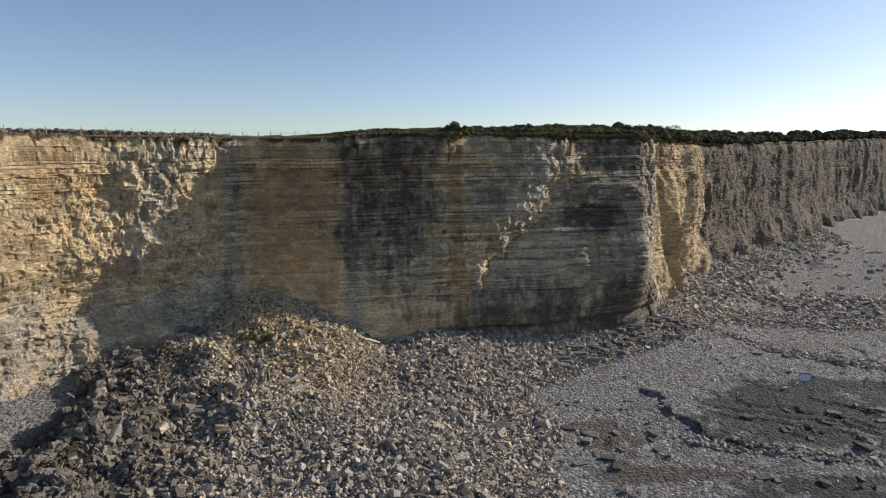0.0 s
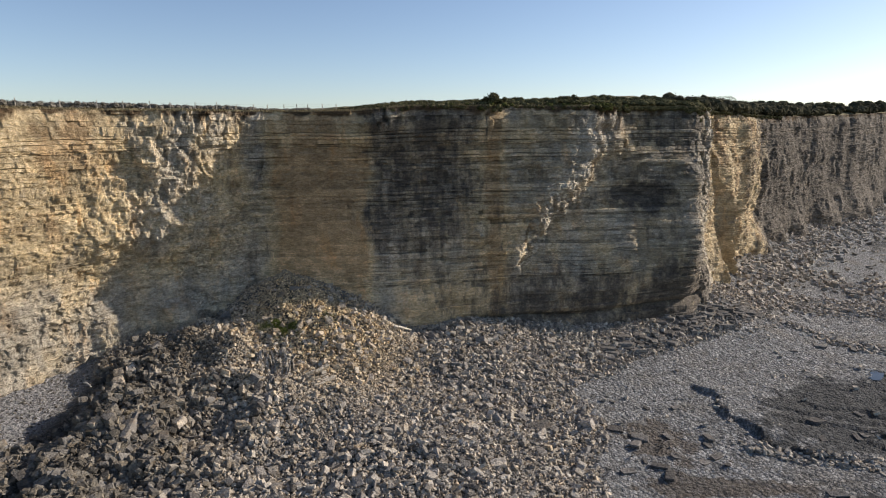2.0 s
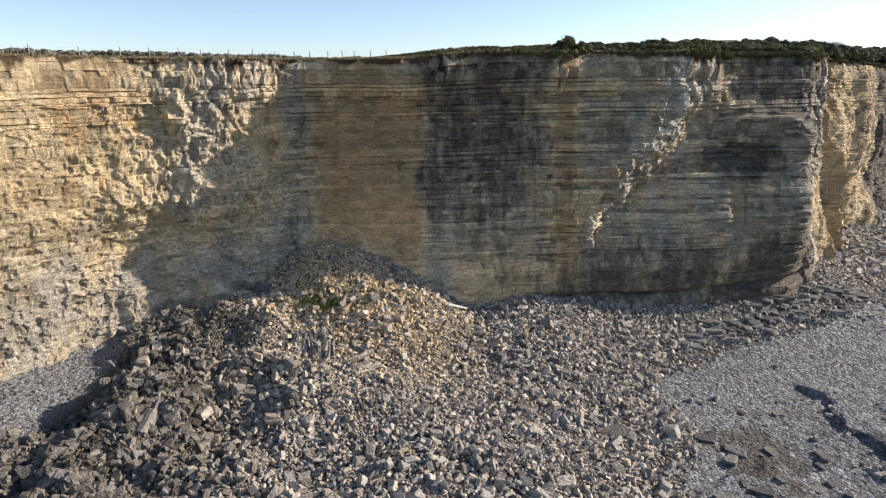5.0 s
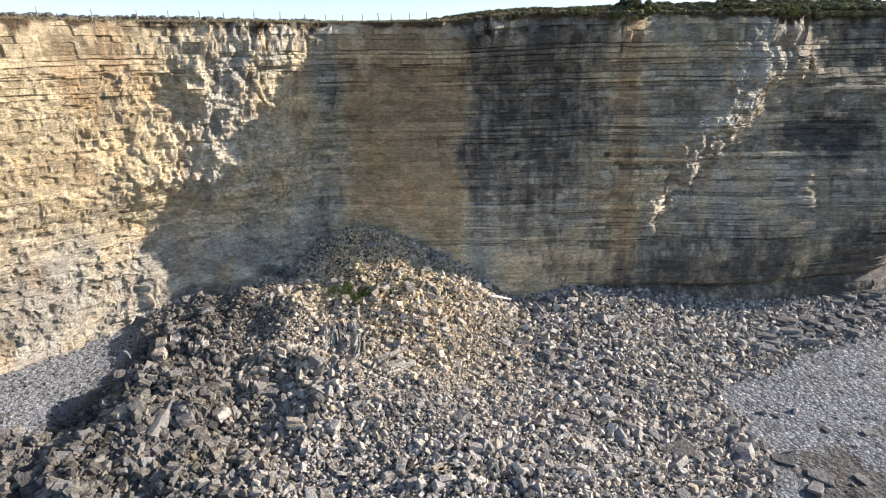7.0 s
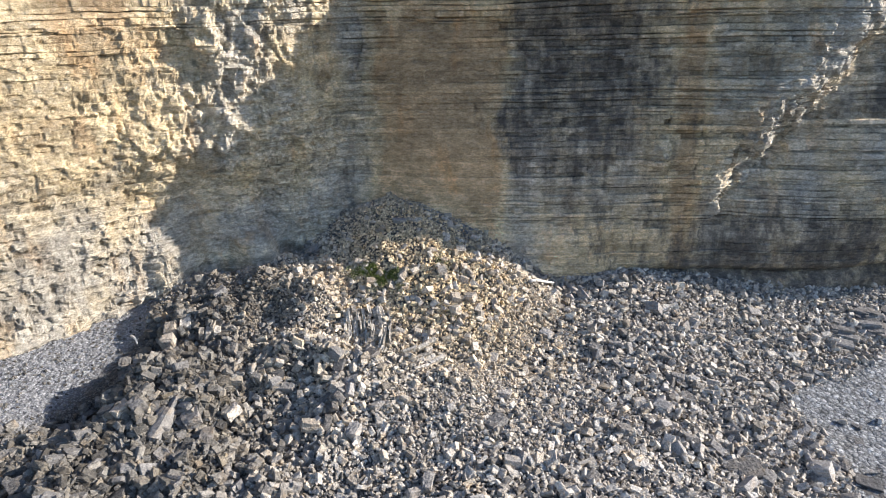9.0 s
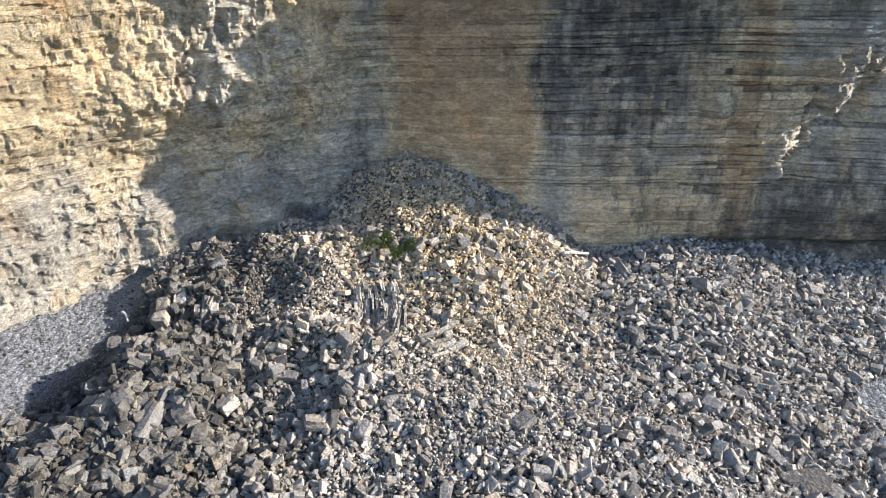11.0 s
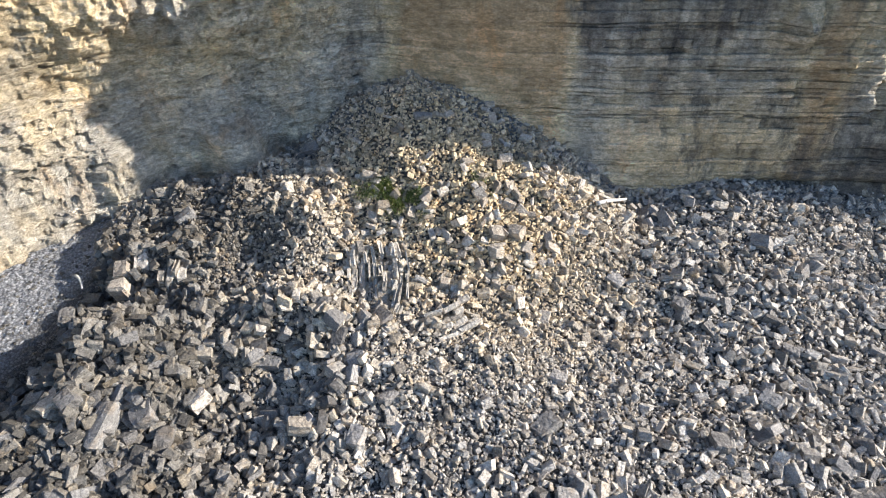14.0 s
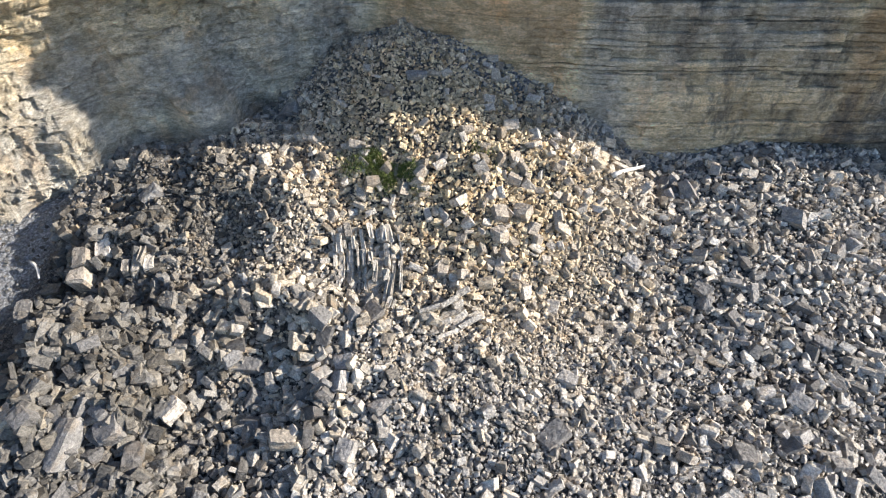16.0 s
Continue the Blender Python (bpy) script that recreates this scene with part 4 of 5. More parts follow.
def ledge_blocks():
    """Flat beds breaking up along the platform's edge below the headland."""
    rng = np.random.default_rng(23)
    n, meshes = 150, {}
    f = rng.random(n)
    x = np.interp(f, [0, 0.3, 0.55, 1], [15, 22.6, 28.5, 38.5]) - rng.uniform(-0.3, 3.4, n)
    y = np.interp(f, [0, 0.3, 0.55, 1], [75.8, 81.4, 86.4, 93.5]) + rng.uniform(-0.3, 3.0, n)
    # and loose ones on the bare rock further out
    for count, x0, x1, y0, y1 in ((20, 10.5, 21, 53, 67), (22, 26, 50, 57.5, 68), (10, 24, 46, 47, 53), (6, 34, 48, 82, 92)):
        x, y = np.append(x, rng.uniform(x0, x1, count)), np.append(y, rng.uniform(y0, y1, count))
    z, d = beach(x, y)[:2]
    size = np.where(np.arange(len(x)) < n, rng.uniform(0.7, 1.7, len(x)), rng.uniform(0.5, 1.5, len(x)))
    rot = turns(rng, len(x), 5)
    for i in np.where(d > 1.5)[0]:
        k = len(SHAPES) - 1 - int(rng.integers(0, 11))
        if k not in meshes:
            meshes[k] = mesh_from("ledge_block", SHAPES[k][0], SHAPES[k][1], M_DARK_OR_SHADED)
        ob = new("ledge_block", meshes[k])
        ob.matrix_world = Matrix.Translation((x[i], y[i], z[i] + 0.06 * size[i])) @ Matrix(rot[i].tolist()).to_4x4() @ Matrix.Diagonal((size[i], size[i], (1.0 if i < n else 0.6) * size[i], 1))
        if i < n:
            tagged(ob, "flat dark grey ledge block at the edge of the rock platform", "rock", "ledge blocks")
        else:
            tagged(ob, "dark weed-stained slab lying loose on the rock platform", "rock", "platform slabs")


ledge_blocks()


# ---- slabs, driftwood, grass on the fall ----
def slab_mesh(rng, a, b, c, material):
    bm = bmesh.new()
    bmesh.ops.create_cube(bm, size=1.0)
    bmesh.ops.scale(bm, vec=(a, b, c), verts=bm.verts)
    bmesh.ops.bevel(bm, geom=bm.edges[:], offset=min(a, b, c) * 0.16, segments=1, affect="EDGES")
    for v in bm.verts:
        v.co += Vector((rng.uniform(-1, 1) * 0.06 * a, rng.uniform(-1, 1) * 0.06 * b, rng.uniform(-1, 1) * 0.08 * c))
    return from_bm("slab", bm, material)


def slab_stack(name, at, m, count, size, seed, material, label, thick=(0.12, 0.26), bend=0.0, gaps=0.1):
    """A block of beds that came down whole and stands tilted: broken slabs side by side, in bent rows."""
    rng = random.Random(seed)
    root = tagged(new(name), label, "rock stack")
    root.matrix_world = Matrix.Translation(at) @ m
    off = 0.0
    for i in range(count):
        th = rng.uniform(*thick)
        ends = (-0.5 * size[1] * rng.uniform(0.55, 1.0), 0.5 * size[1] * rng.uniform(0.5, 1.0))
        left, sink = ends[0], 0.1 - 0.12 * off + rng.uniform(-0.26, 0.16)
        while left < ends[1]:
            w = rng.uniform(0.35, 1.25) if size[1] > 2 else size[1] * rng.uniform(0.45, 0.8)
            if rng.random() > gaps:
                me = slab_mesh(rng, th * rng.uniform(0.7, 1.12), w * rng.uniform(0.93, 1.03), size[0] * rng.uniform(0.45, 1.1), material)
                ob = part("slab", me, root)
                f = (left + w / 2) / size[1]
                ob.matrix_local = pose(off + th / 2 - bend * f * f * 4 + rng.uniform(-0.05, 0.05), left + w / 2, sink + rng.uniform(-0.09, 0.09),
                                       rng.uniform(-8, 8), rng.uniform(-7, 7), math.degrees(math.atan(8 * bend * f / size[1])) + rng.uniform(-5, 5))
            left += w
        off += th * 0.98
    return root


def height(x, y):
    return float(beach(np.array([x]), np.array([y]))[0][0])


def slope_of(x, y, heading):
    """Degrees by which the beach climbs from (x, y) along a heading."""
    dx, dy = -1.5 * math.sin(radians(heading)), 1.5 * math.cos(radians(heading))
    return math.degrees(math.atan2(height(x + dx, y + dy) - height(x - dx, y - dy), 3.0))


slab_stack("tilted_slabs", (-22.2, 60.0, height(-20.6, 60.0) - 0.1), pose(0, 0, 0, 0, 0, 17) @ pose(0, 0, 0, slope_of(-20.6, 60.2, 17) + 5, -5, 0), 15, (1.25, 5.2), 3, M_SLAB,
           "tilted stack of thin grey limestone slabs standing on edge", (0.13, 0.32), 0.5, 0.06)
slab_stack("fallen_slabs", (-17.0, 60.0, height(-16.4, 59.6) + 0.6), pose(0, 0, 0, 0, 0, -43) @ pose(0, 0, 0, 6, 34, 0), 6, (0.8, 2.3), 5, M_SLAB,
           "toppled stack of grey limestone slabs leaning together", (0.2, 0.38), 0.1, 0.1)
slab_stack("blocky_slabs", (-33.9, 55.6, height(-33.2, 55.6) + 0.3), pose(0, 0, 0, 12, -8, 24), 2, (1.7, 1.9), 9, M_OCHRE,
           "squared ochre limestone blocks standing together on the fall", (0.75, 1.0))
slab_stack("grey_slabs", (-31.9, 56.7, height(-31.5, 56.7) + 0.3), pose(0, 0, 0, 6, 14, 30), 4, (1.5, 1.5), 12, M_SLAB,
           "grey limestone slabs standing on edge in the fall", (0.3, 0.5))


def great_block(x, y, a, b, c, heading, tip, material, label, seed):
    """One large block as it fell: a squared piece of a bed with split, uneven faces."""
    rng = random.Random(seed)
    bm = bmesh.new()
    bmesh.ops.create_cube(bm, size=1.0)
    bmesh.ops.subdivide_edges(bm, edges=bm.edges[:], cuts=2, use_grid_fill=True)
    for v in bm.verts:
        edge = sum(abs(q) > 0.49 for q in v.co)
        pull = (0.0, 0.0, 0.05, 0.13)[edge] * rng.uniform(0.3, 1.4)
        v.co = Vector([q * (1 - pull) + rng.uniform(-0.035, 0.035) for q in v.co])
        v.co.x *= a * (1 + 0.18 * v.co.y)
        v.co.y *= b
        v.co.z *= c
    ob = new("great_block", from_bm("great_block", bm, material))
    ob.matrix_world = Matrix.Translation((x, y, height(x, y) + 0.25 * c + 0.06)) @ pose(0, 0, 0, 0, 0, heading) @ pose(0, 0, 0, *tip)
    tagged(ob, label, "boulder", "great blocks")


PALE_BLOCK = "large squared pale limestone block lying in the fall"
GREY_BLOCK = "large grey limestone block with a split face in the fall"
for _i, (_x, _y, _a, _b, _c, _h, _t, _m, _l) in enumerate((
        (-28.6, 48.7, 1.0, 2.7, 1.0, 8, (18, -14), M_DARK_OR_SHADED, "long upright pale limestone block at the seaward edge of the fall"),
        (-26.1, 49.1, 0.9, 2.6, 0.9, 27, (20, 10), M_BOULDER, "long dark-sided limestone block leaning among the fallen stones"),
        (-31.0, 48.7, 1.2, 1.9, 0.9, -14, (10, -12), M_OCHRE, PALE_BLOCK),
        (-27.4, 49.9, 1.3, 1.3, 0.9, 40, (12, -18), M_BOULDER, GREY_BLOCK),
        (-24.1, 54.6, 1.7, 0.8, 0.5, 20, (8, 4), M_DARK_OR_SHADED, "flat dark limestone slab lying on the fallen stones"),
        (-10.5, 56.5, 1.1, 1.7, 0.6, -32, (8, -8), M_DARK_OR_SHADED, "large dark greenish-grey slab lying in the boulder beach"),
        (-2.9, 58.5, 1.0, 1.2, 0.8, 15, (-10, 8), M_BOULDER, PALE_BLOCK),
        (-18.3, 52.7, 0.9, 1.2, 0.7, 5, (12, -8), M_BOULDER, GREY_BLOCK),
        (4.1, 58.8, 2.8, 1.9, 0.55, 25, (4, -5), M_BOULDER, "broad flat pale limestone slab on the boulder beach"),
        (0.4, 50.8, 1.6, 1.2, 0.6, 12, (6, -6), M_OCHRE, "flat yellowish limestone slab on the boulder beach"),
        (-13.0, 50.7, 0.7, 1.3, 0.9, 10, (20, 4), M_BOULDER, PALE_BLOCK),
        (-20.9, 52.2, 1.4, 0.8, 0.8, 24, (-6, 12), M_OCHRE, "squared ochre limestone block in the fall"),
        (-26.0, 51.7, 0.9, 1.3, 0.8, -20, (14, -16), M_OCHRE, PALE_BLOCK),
        (-35.5, 53.4, 0.9, 1.5, 0.45, 35, (4, 3), M_DARK_OR_SHADED, "dark flat block lying alone on the shingle"),
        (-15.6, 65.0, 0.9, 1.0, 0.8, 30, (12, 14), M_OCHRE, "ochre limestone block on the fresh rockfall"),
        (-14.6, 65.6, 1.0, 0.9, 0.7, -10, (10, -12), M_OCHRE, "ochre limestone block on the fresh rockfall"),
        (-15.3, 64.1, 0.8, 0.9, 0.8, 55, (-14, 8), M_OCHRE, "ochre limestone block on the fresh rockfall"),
        (-21.6, 69.6, 1.4, 0.5, 0.4, 35, (14, 10), M_DARK_OR_SHADED, "long grey block at the shaded head of the fall"),
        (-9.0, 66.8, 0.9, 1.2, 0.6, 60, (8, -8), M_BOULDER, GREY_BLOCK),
        (-5.4, 66.5, 1.1, 0.9, 0.6, -25, (8, 8), M_DARK_OR_SHADED, GREY_BLOCK))):
    great_block(_x, _y, 0.8 * _a, 0.8 * _b, 0.85 * _c, _h, _t, _m, _l, 40 + _i)


def tube(bm, points, radii, sides=7):
    """A round, tapering limb along points."""
    rings = []
    for i, p in enumerate(points):
        p = Vector(p)
        a = Vector(points[max(i - 1, 0)])
        b = Vector(points[min(i + 1, len(points) - 1)])
        q = (b - a).to_track_quat("Z", "Y")
        rings.append([bm.verts.new(p + q @ Vector((radii[i] * math.cos(2 * math.pi * k / sides), radii[i] * math.sin(2 * math.pi * k / sides), 0))) for k in range(sides)])
    for r, s in zip(rings, rings[1:]):
        for k in range(sides):
            bm.faces.new((r[k], r[(k + 1) % sides], s[(k + 1) % sides], s[k]))
    bm.faces.new(rings[0][::-1])
    bm.faces.new(rings[-1])


def driftwood(name, a, b, r, label):
    bm = bmesh.new()
    a, b = Vector(a), Vector(b)
    n = 7
    pts, rad = [], []
    for i in range(n):
        f = i / (n - 1)
        pts.append(a.lerp(b, f) + Vector((0, 0, 0.16 * r * math.sin(7 * f))) + Vector((0.5 * r * math.sin(3 * f), 0.8 * r * math.sin(4.2 * f), 0)))
        rad.append(r * (1.05 - 0.45 * f))
    tube(bm, pts, rad, 8)
    tube(bm, [pts[4], pts[4] + Vector((0.3 * r, 2.2 * r, 1.2 * r))], [0.4 * r, 0.2 * r], 6)
    ob = new(name, from_bm(name, bm, M_DRIFT, True))
    return tagged(ob, label, "driftwood")


def lying(name, x0, y0, x1, y1, r, label):
    driftwood(name, (x0, y0, height(x0, y0) + r + 0.34), (x1, y1, height(x1, y1) + r + 0.34), r, label)


lying("driftwood_log", -10.9, 70.2, -9.5, 73.6, 0.13, "bleached white driftwood log lying at the edge of the fall")
lying("driftwood_branch", -36.8, 55.6, -35.7, 55.0, 0.09, "thin bleached driftwood branch lying on shingle")


def blades(name, places, heights, width, material, rng, lean=0.35):
    """Many grass blades as narrow triangles."""
    n = len(places)
    a = rng.uniform(0, 2 * np.pi, n)
    w = width * rng.uniform(0.6, 1.3, n)
    side = np.stack([np.cos(a) * w, np.sin(a) * w, np.zeros(n)], 1)
    tipv = np.stack([rng.normal(0, lean, n) * heights, rng.normal(0, lean, n) * heights, heights], 1)
    co = np.stack([places - side, places + side, places + tipv], 1).reshape(-1, 3)
    return mesh_from(name, co, np.arange(3 * n).reshape(-1, 3), material)


def clump_mesh(name, centres, radii, per, leaf, material, rng, squash=0.75):
    """Foliage: small bent leaf sprays filling balls of the given radii, denser near their skins."""
    n = len(centres) * per
    c = np.repeat(centres, per, 0)
    r = np.repeat(radii, per)
    d = rng.normal(size=(n, 3))
    d /= np.linalg.norm(d, axis=1)[:, None]
    rad = r * rng.random(n) ** 0.22 * rng.uniform(0.86, 1.08, n)
    p = c + d * rad[:, None] * np.array([1, 1, squash])
    u = rng.normal(size=(n, 3))
    u -= 0.75 * (u * d).sum(1)[:, None] * d
    u /= np.linalg.norm(u, axis=1)[:, None]
    v = np.cross(u, d)
    v /= np.linalg.norm(v, axis=1)[:, None] + 1e-9
    s = leaf * rng.uniform(0.5, 1.4, n)[:, None]
    co = np.stack([p - u * s, p + v * s * 0.55 + d * s * 0.2, p + u * s, p - v * s * 0.55 + d * s * 0.2], 1).reshape(-1, 3)
    leaves = np.arange(4 * n).reshape(-1, 4)
    leaves = np.concatenate([leaves[:, (0, 1, 2)], leaves[:, (0, 2, 3)]])
    m = len(centres)
    dirs, tris = HEART
    lump = 0.5 + 0.42 * rng.random((m, len(dirs)))
    heart = centres[:, None, :] + dirs[None] * (radii[:, None] * lump)[:, :, None] * np.array([1, 1, squash])
    tris = (tris[None] + 4 * n + (np.arange(m) * len(dirs))[:, None, None]).reshape(-1, 3)
    return mesh_from(name, np.concatenate([co, heart.reshape(-1, 3)]), np.concatenate([leaves, tris]), material)


def heart_shape():
    bm = bmesh.new()
    bmesh.ops.create_icosphere(bm, subdivisions=2, radius=1.0)
    bm.verts.index_update()
    shape = np.array([v.co[:] for v in bm.verts]), np.array([[v.index for v in q.verts] for q in bm.faces])
    bm.free()
    return shape


HEART = heart_shape()


def grass_patch():
    rng = np.random.default_rng(3)
    n = 4200
    x = -21.7 + rng.normal(0, 0.9, n)
    y = 65.1 + rng.normal(0, 0.42, n) + 0.25 * np.sin(3 * x)
    keep = fbm(x / 0.8, y / 0.6, 24, 2) > -0.12
    x, y = x[keep], y[keep]
    me = blades("grass_tuft", np.stack([x, y, beach(x, y)[0] + 0.2], 1), rng.uniform(0.05, 0.2, len(x)), 0.03, M_GRASS, rng, 0.6)
    tagged(new("grass_tuft", me), "patch of dark green grass growing on the fallen stones", "grass", kind="stuff")
    n = 130
    x, y = -17.2 + rng.normal(0, 0.45, n), 67.4 + rng.normal(0, 0.35, n)
    me = blades("grass_tuft", np.stack([x, y, beach(x, y)[0] + 0.2], 1), rng.uniform(0.06, 0.2, n), 0.025, M_GRASS, rng, 0.6)
    tagged(new("grass_tuft", me), "small tuft of grass between ochre stones", "grass", kind="stuff")


grass_patch()


# ---- cliff top ----
def edge_at(u, inland):
    """A place on the field, u along the columns of the edge (0 to 1 of x), so many metres in from the edge."""
    i = np.searchsorted(BX, u)
    i = np.clip(i, 0, len(BX) - 1)
    x, y = EDGE[i, 0] - 0.6 * inland, EDGE[i, 1] + 0.8 * inland
    z = EDGE[i, 2] + field_rise(BX[i], inland)
    return np.stack([x, y, z], -1)


def build_scrub():
    rng = np.random.default_rng(11)
    # low gorse and bramble along the edge, thicker towards the headland
    n = 1500
    u = rng.uniform(-15, 36, n)
    inland = rng.uniform(0.7, 9, n)
    c = edge_at(u, inland)
    r = rng.uniform(0.22, 0.58, n) * (0.55 + 0.35 * smooth(u, -8, 6) + 0.5 * smooth(fbm(u / 3.0, inland / 3.0, 6, 3), -0.2, 0.5))
    c[:, 2] += 0.2 * r - 0.05 + 0.5 * np.maximum(0, fbm(u / 4, inland / 4, 5, 3)) * smooth(u, -12, -2)
    tagged(new("scrub", clump_mesh("scrub", c, r, 60, 0.075, M_SCRUB, rng, 0.6)), "low dark green gorse and bramble scrub on the cliff edge", "scrub", kind="stuff")
    # greener cushions above the breaks in the face
    n = 90
    u = np.concatenate([rng.normal(13.5, 1.6, 50), rng.normal(8.5, 1.5, 20), rng.normal(-0.5, 2, 20)])
    c = edge_at(u, rng.uniform(-0.3, 1.2, n))
    c[:, 2] += rng.uniform(-0.35, 0.15, n)
    tagged(new("ivy", clump_mesh("ivy", c, rng.uniform(0.25, 0.5, n), 110, 0.07, M_GREEN, rng, 0.7)), "bright olive green ivy cushions on the cliff edge", "ivy", kind="stuff")
    # sprays hanging over the edge
    n = 520
    u = np.concatenate([rng.uniform(-13, 30, 90), rng.uniform(15, 27, 250), rng.uniform(30, 60, 180)])
    drop = (0.5 + 1.3 * smooth(u, 14, 17) * (1 - smooth(u, 26, 29))) * rng.random(n) ** 1.7
    c = edge_at(u, -0.25 - 0.15 * drop)
    c[:, 2] -= drop * smooth(fbm(u / 3, 0 * u, 15, 3), -0.35, 0.4)
    tagged(new("hanging_scrub", clump_mesh("hanging_scrub", c, rng.uniform(0.2, 0.45, n), 60, 0.08, M_SCRUB, rng)), "green scrub hanging over the cliff edge", "scrub", kind="stuff")
    n = 760
    u = np.concatenate([rng.uniform(34, 80, 420), rng.uniform(80, 330, 340)])
    inland = 0.2 + 9 * rng.random(n) ** 1.6
    c = edge_at(u, inland)
    r = rng.uniform(0.6, 1.5, n) * (1 + u / 200)
    c[:, 2] += 0.5 * r
    tagged(new("scrub", clump_mesh("scrub", c, r, 75, 0.13, M_BRUSH, rng)), "dark wind-clipped scrub along the further cliff edge", "scrub", kind="stuff")
    # hedge behind the field
    n = 1900
    u = rng.uniform(-72, -12, n)
    inland = 24 + rng.normal(0, 1.2, n) + 0.1 * (u + 30)
    c = edge_at(u, inland)
    r = rng.uniform(0.3, 0.6, n)
    c[:, 2] += 0.40 - 0.5 * smooth(u, -24, -12) + 0.65 * rng.random(n) * (1 - 0.6 * smooth(u, -24, -12)) * (0.6 + 0.4 * smooth(vnoise(u / 5, 0 * u, 8), -0.4, 0.4))
    tagged(new("hedge", clump_mesh("hedge", c, r, 30, 0.11, M_HEDGE, rng)), "dark low hedge beyond the clifftop field", "hedge", kind="stuff")
    # dry grass hanging on the edge
    n = 26000
    u = rng.uniform(-50, 36, n)
    inland = np.abs(rng.normal(0, 1.4, n)) - 0.15
    p = edge_at(u, inland)
    p[:, 2] -= 0.05
    tagged(new("edge_grass", blades("edge_grass", p, rng.uniform(0.06, 0.22, n), 0.045, M_DRY, rng, 0.5)), "dry rough grass along the cliff edge", "grass", kind="stuff")


build_scrub()


def bush(u, inland, height_, spread, seed, label):
    rng = np.random.default_rng(seed)
    at = edge_at(np.array([u]), np.array([inland]))[0]
    root = tagged(new("bush"), label, "bush", "clifftop bushes")
    root.location = at
    bm = bmesh.new()
    for k in range(5):
        a = 2 * math.pi * k / 5 + rng.random()
        tube(bm, [(0, 0, -0.2), (0.2 * spread * math.cos(a), 0.2 * spread * math.sin(a), 0.4 * height_), (0.4 * spread * math.cos(a), 0.4 * spread * math.sin(a), 0.75 * height_)], [0.07, 0.05, 0.02], 5)
    part("trunk", from_bm("trunk", bm, M_TWIG), root)
    n = 34
    c = np.stack([rng.normal(0, 0.36 * spread, n), rng.normal(0, 0.36 * spread, n), height_ * (0.1 + 0.62 * rng.random(n))], 1)
    c[:, 2] *= 1 - 0.6 * np.clip(np.hypot(c[:, 0], c[:, 1]) / spread, 0, 1)
    part("crown", clump_mesh("crown", c, rng.uniform(0.25, 0.45, n) * height_ * 0.55, 60, 0.09, M_SCRUB, rng), root)


bush(0.2, 1.4, 1.75, 1.9, 1, "rounded dark gorse bush standing above the cliff edge")
for _u, _i, _h, _s in ((10, 4, 1.2, 1.6), (12.5, 5, 1.3, 1.4), (33.5, 3, 2.2, 2.0), (36, 4, 2.0, 2.2), (43, 6, 2.6, 2.6), (52, 5, 2.8, 3.0), (60, 5, 2.3, 2.6), (70, 6, 2.6, 3.2), (80, 6, 2.6, 3.4), (93, 6, 3.0, 3.6)):
    bush(_u, _i, _h, _s, int(_u * 7), "dark wind-clipped thorn bush on the cliff top")


def bare_tree():
    rng = random.Random(8)
    root = tagged(new("bare_tree"), "small leafless grey tree behind the clifftop scrub", "tree")
    at = edge_at(np.array([62.0]), np.array([14.0]))[0]
    at[2] -= 0.7
    root.location = at
    bm = bmesh.new()
    tube(bm, [(0, 0, -0.3), (0.1, 0, 0.8), (0.15, 0.1, 1.6)], [0.16, 0.13, 0.1], 7)
    part("trunk", from_bm("trunk", bm, M_TWIG), root)
    bm = bmesh.new()

    def grow(p, d, length, r, level):
        q = p + d * length
        tube(bm, [p, p.lerp(q, 0.5) + Vector((rng.uniform(-1, 1), rng.uniform(-1, 1), 0)) * 0.05 * length, q], [r, 0.8 * r, 0.6 * r], 4)
        if level:
            for _ in range(4):
                e = (d + Vector((rng.uniform(-1, 1), rng.uniform(-1, 1), rng.uniform(-0.3, 0.7))) * 0.8).normalized()
                grow(q, e, length * 0.66, r * 0.62, level - 1)

    for k in range(5):
        a = 2 * math.pi * k / 5
        grow(Vector((0.15, 0.1, 1.4)), Vector((math.cos(a), math.sin(a), 0.9)).normalized(), 0.95, 0.035, 4)
    part("crown", from_bm("crown", bm, M_TWIG), root)


bare_tree()


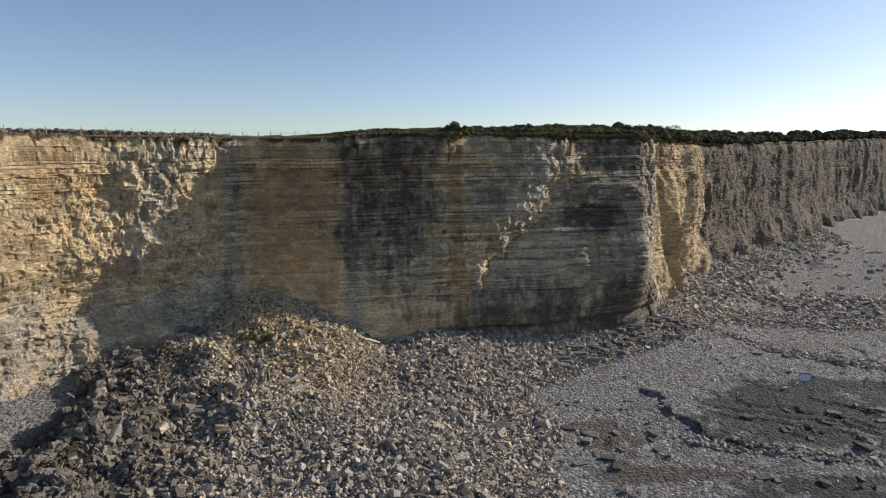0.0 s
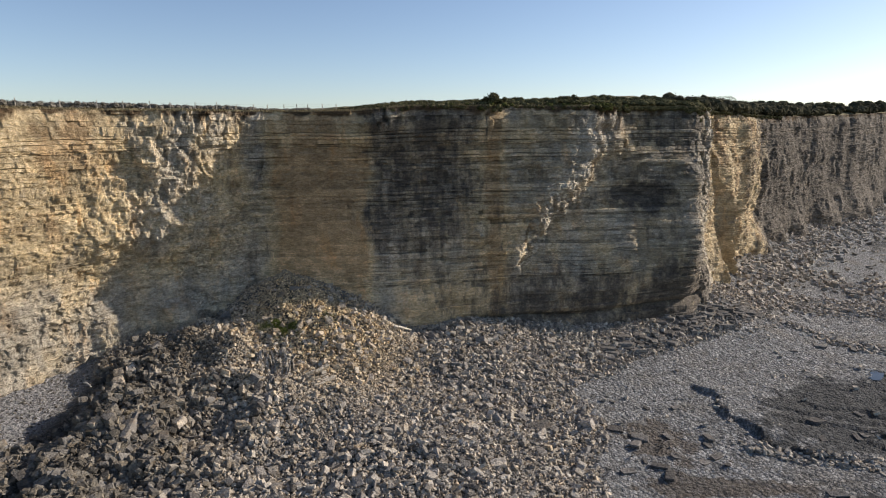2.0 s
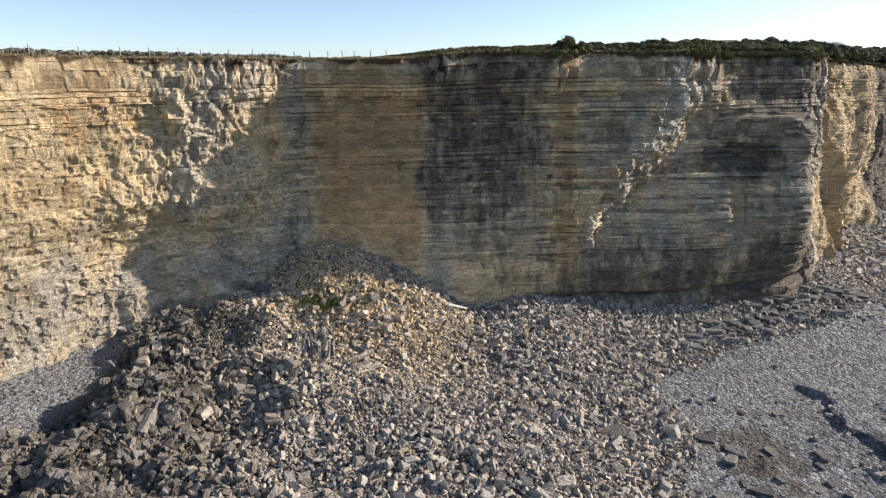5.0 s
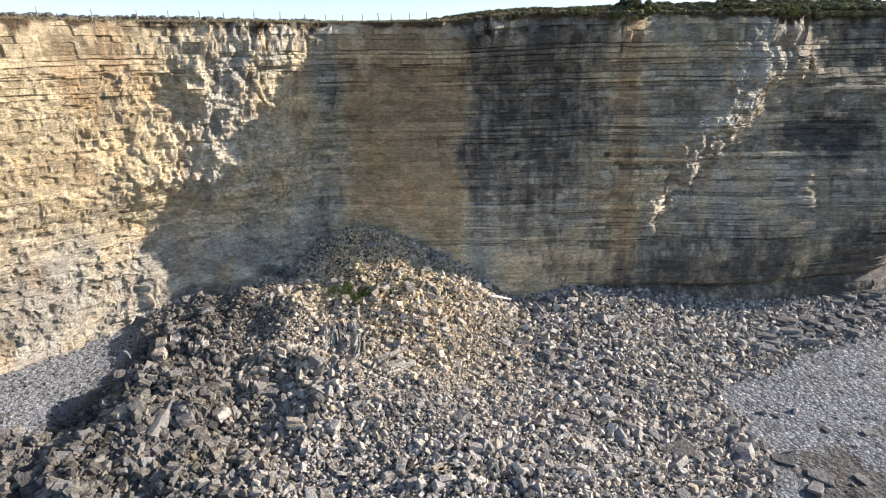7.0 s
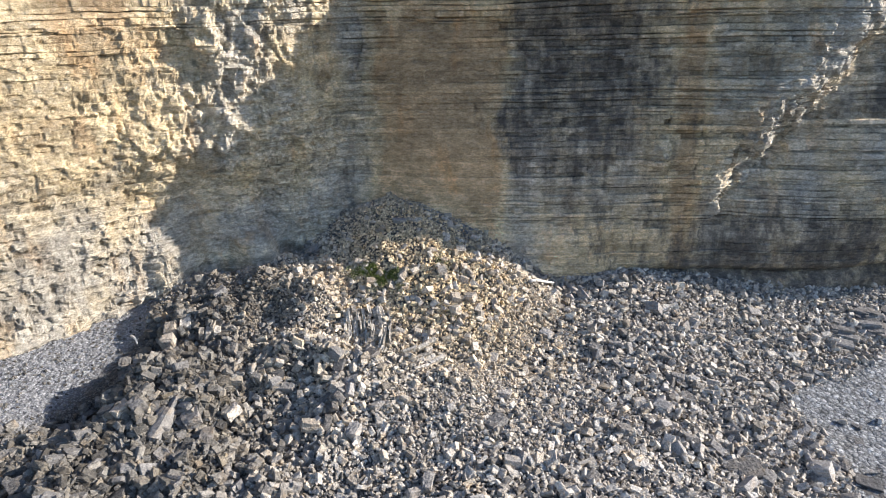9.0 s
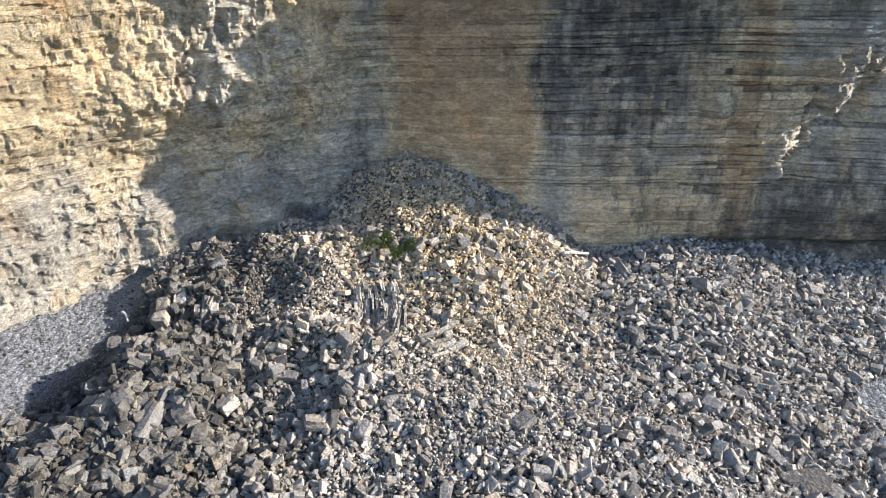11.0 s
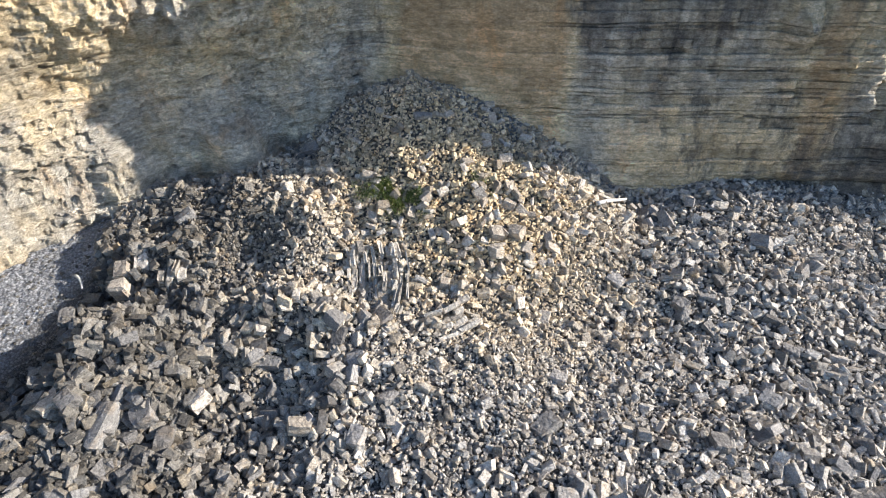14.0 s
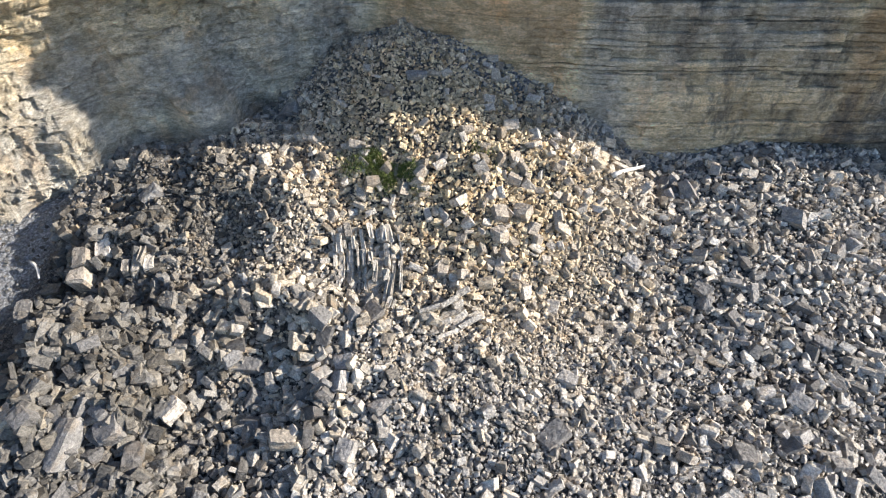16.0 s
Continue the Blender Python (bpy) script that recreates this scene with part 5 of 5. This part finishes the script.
def build_fence():
    rng = random.Random(2)
    root = tagged(new("fence"), "weathered wooden post and wire fence along the clifftop field", "fence")
    tops = []
    u = -52.0
    meshes = []
    for k in range(4):
        bm = bmesh.new()
        tube(bm, [(0, 0, -0.4), (0.01 * k, 0, 0.4), (0.02 * k - 0.03, 0.01, 0.66 + 0.06 * k)], [0.055, 0.05, 0.042], 7)
        meshes.append(from_bm("post", bm, M_WOOD))
    while u < -16:
        p = edge_at(np.array([u]), np.array([2.6 + 0.25 * math.sin(u)]))[0]
        ob = part("post", meshes[rng.randrange(4)], root)
        ob.matrix_local = Matrix.Translation(p) @ pose(0, 0, 0, rng.uniform(-4, 4), rng.uniform(-5, 5), rng.uniform(0, 360))
        tops.append(Vector(p))
        u += rng.uniform(1.2, 1.9)
    for h in (0.25, 0.45, 0.65):
        bm = bmesh.new()
        tube(bm, [t + Vector((0, 0, h)) for t in tops], [0.003] * len(tops), 4)
        part("wire", from_bm("wire", bm, M_WIRE), root)


build_fence()


# ---- pools on the platform ----
def pool(x, y, rx, ry, turn, seed):
    rng = random.Random(seed)
    bm = bmesh.new()
    ring = []
    z = height(x, y) + 0.03
    for k in range(28):
        a = 2 * math.pi * k / 28
        r = 1 + 0.25 * math.sin(2 * a + seed) + 0.12 * math.sin(5 * a + 2 * seed) + rng.uniform(-0.06, 0.06)
        ring.append(bm.verts.new((rx * r * math.cos(a), ry * r * math.sin(a), 0)))
    bm.faces.new(ring)
    res = bmesh.ops.extrude_face_region(bm, geom=bm.faces[:])
    for v in res["geom"]:
        if isinstance(v, bmesh.types.BMVert):
            v.co.z -= 0.06
            v.co.x *= 0.9
            v.co.y *= 0.9
    bmesh.ops.recalc_face_normals(bm, faces=bm.faces[:])
    ob = new("rock_pool", from_bm("rock_pool", bm, M_WATER))
    ob.matrix_world = pose(x, y, z, 0, 0, turn)
    tagged(ob, "shallow rock pool of still sea water on the platform", "rock pool", "rock pools")


pool(43.8, 76.8, 1.7, 1.0, 40, 1)
pool(65.3, 101.0, 2.2, 0.9, 35, 3)
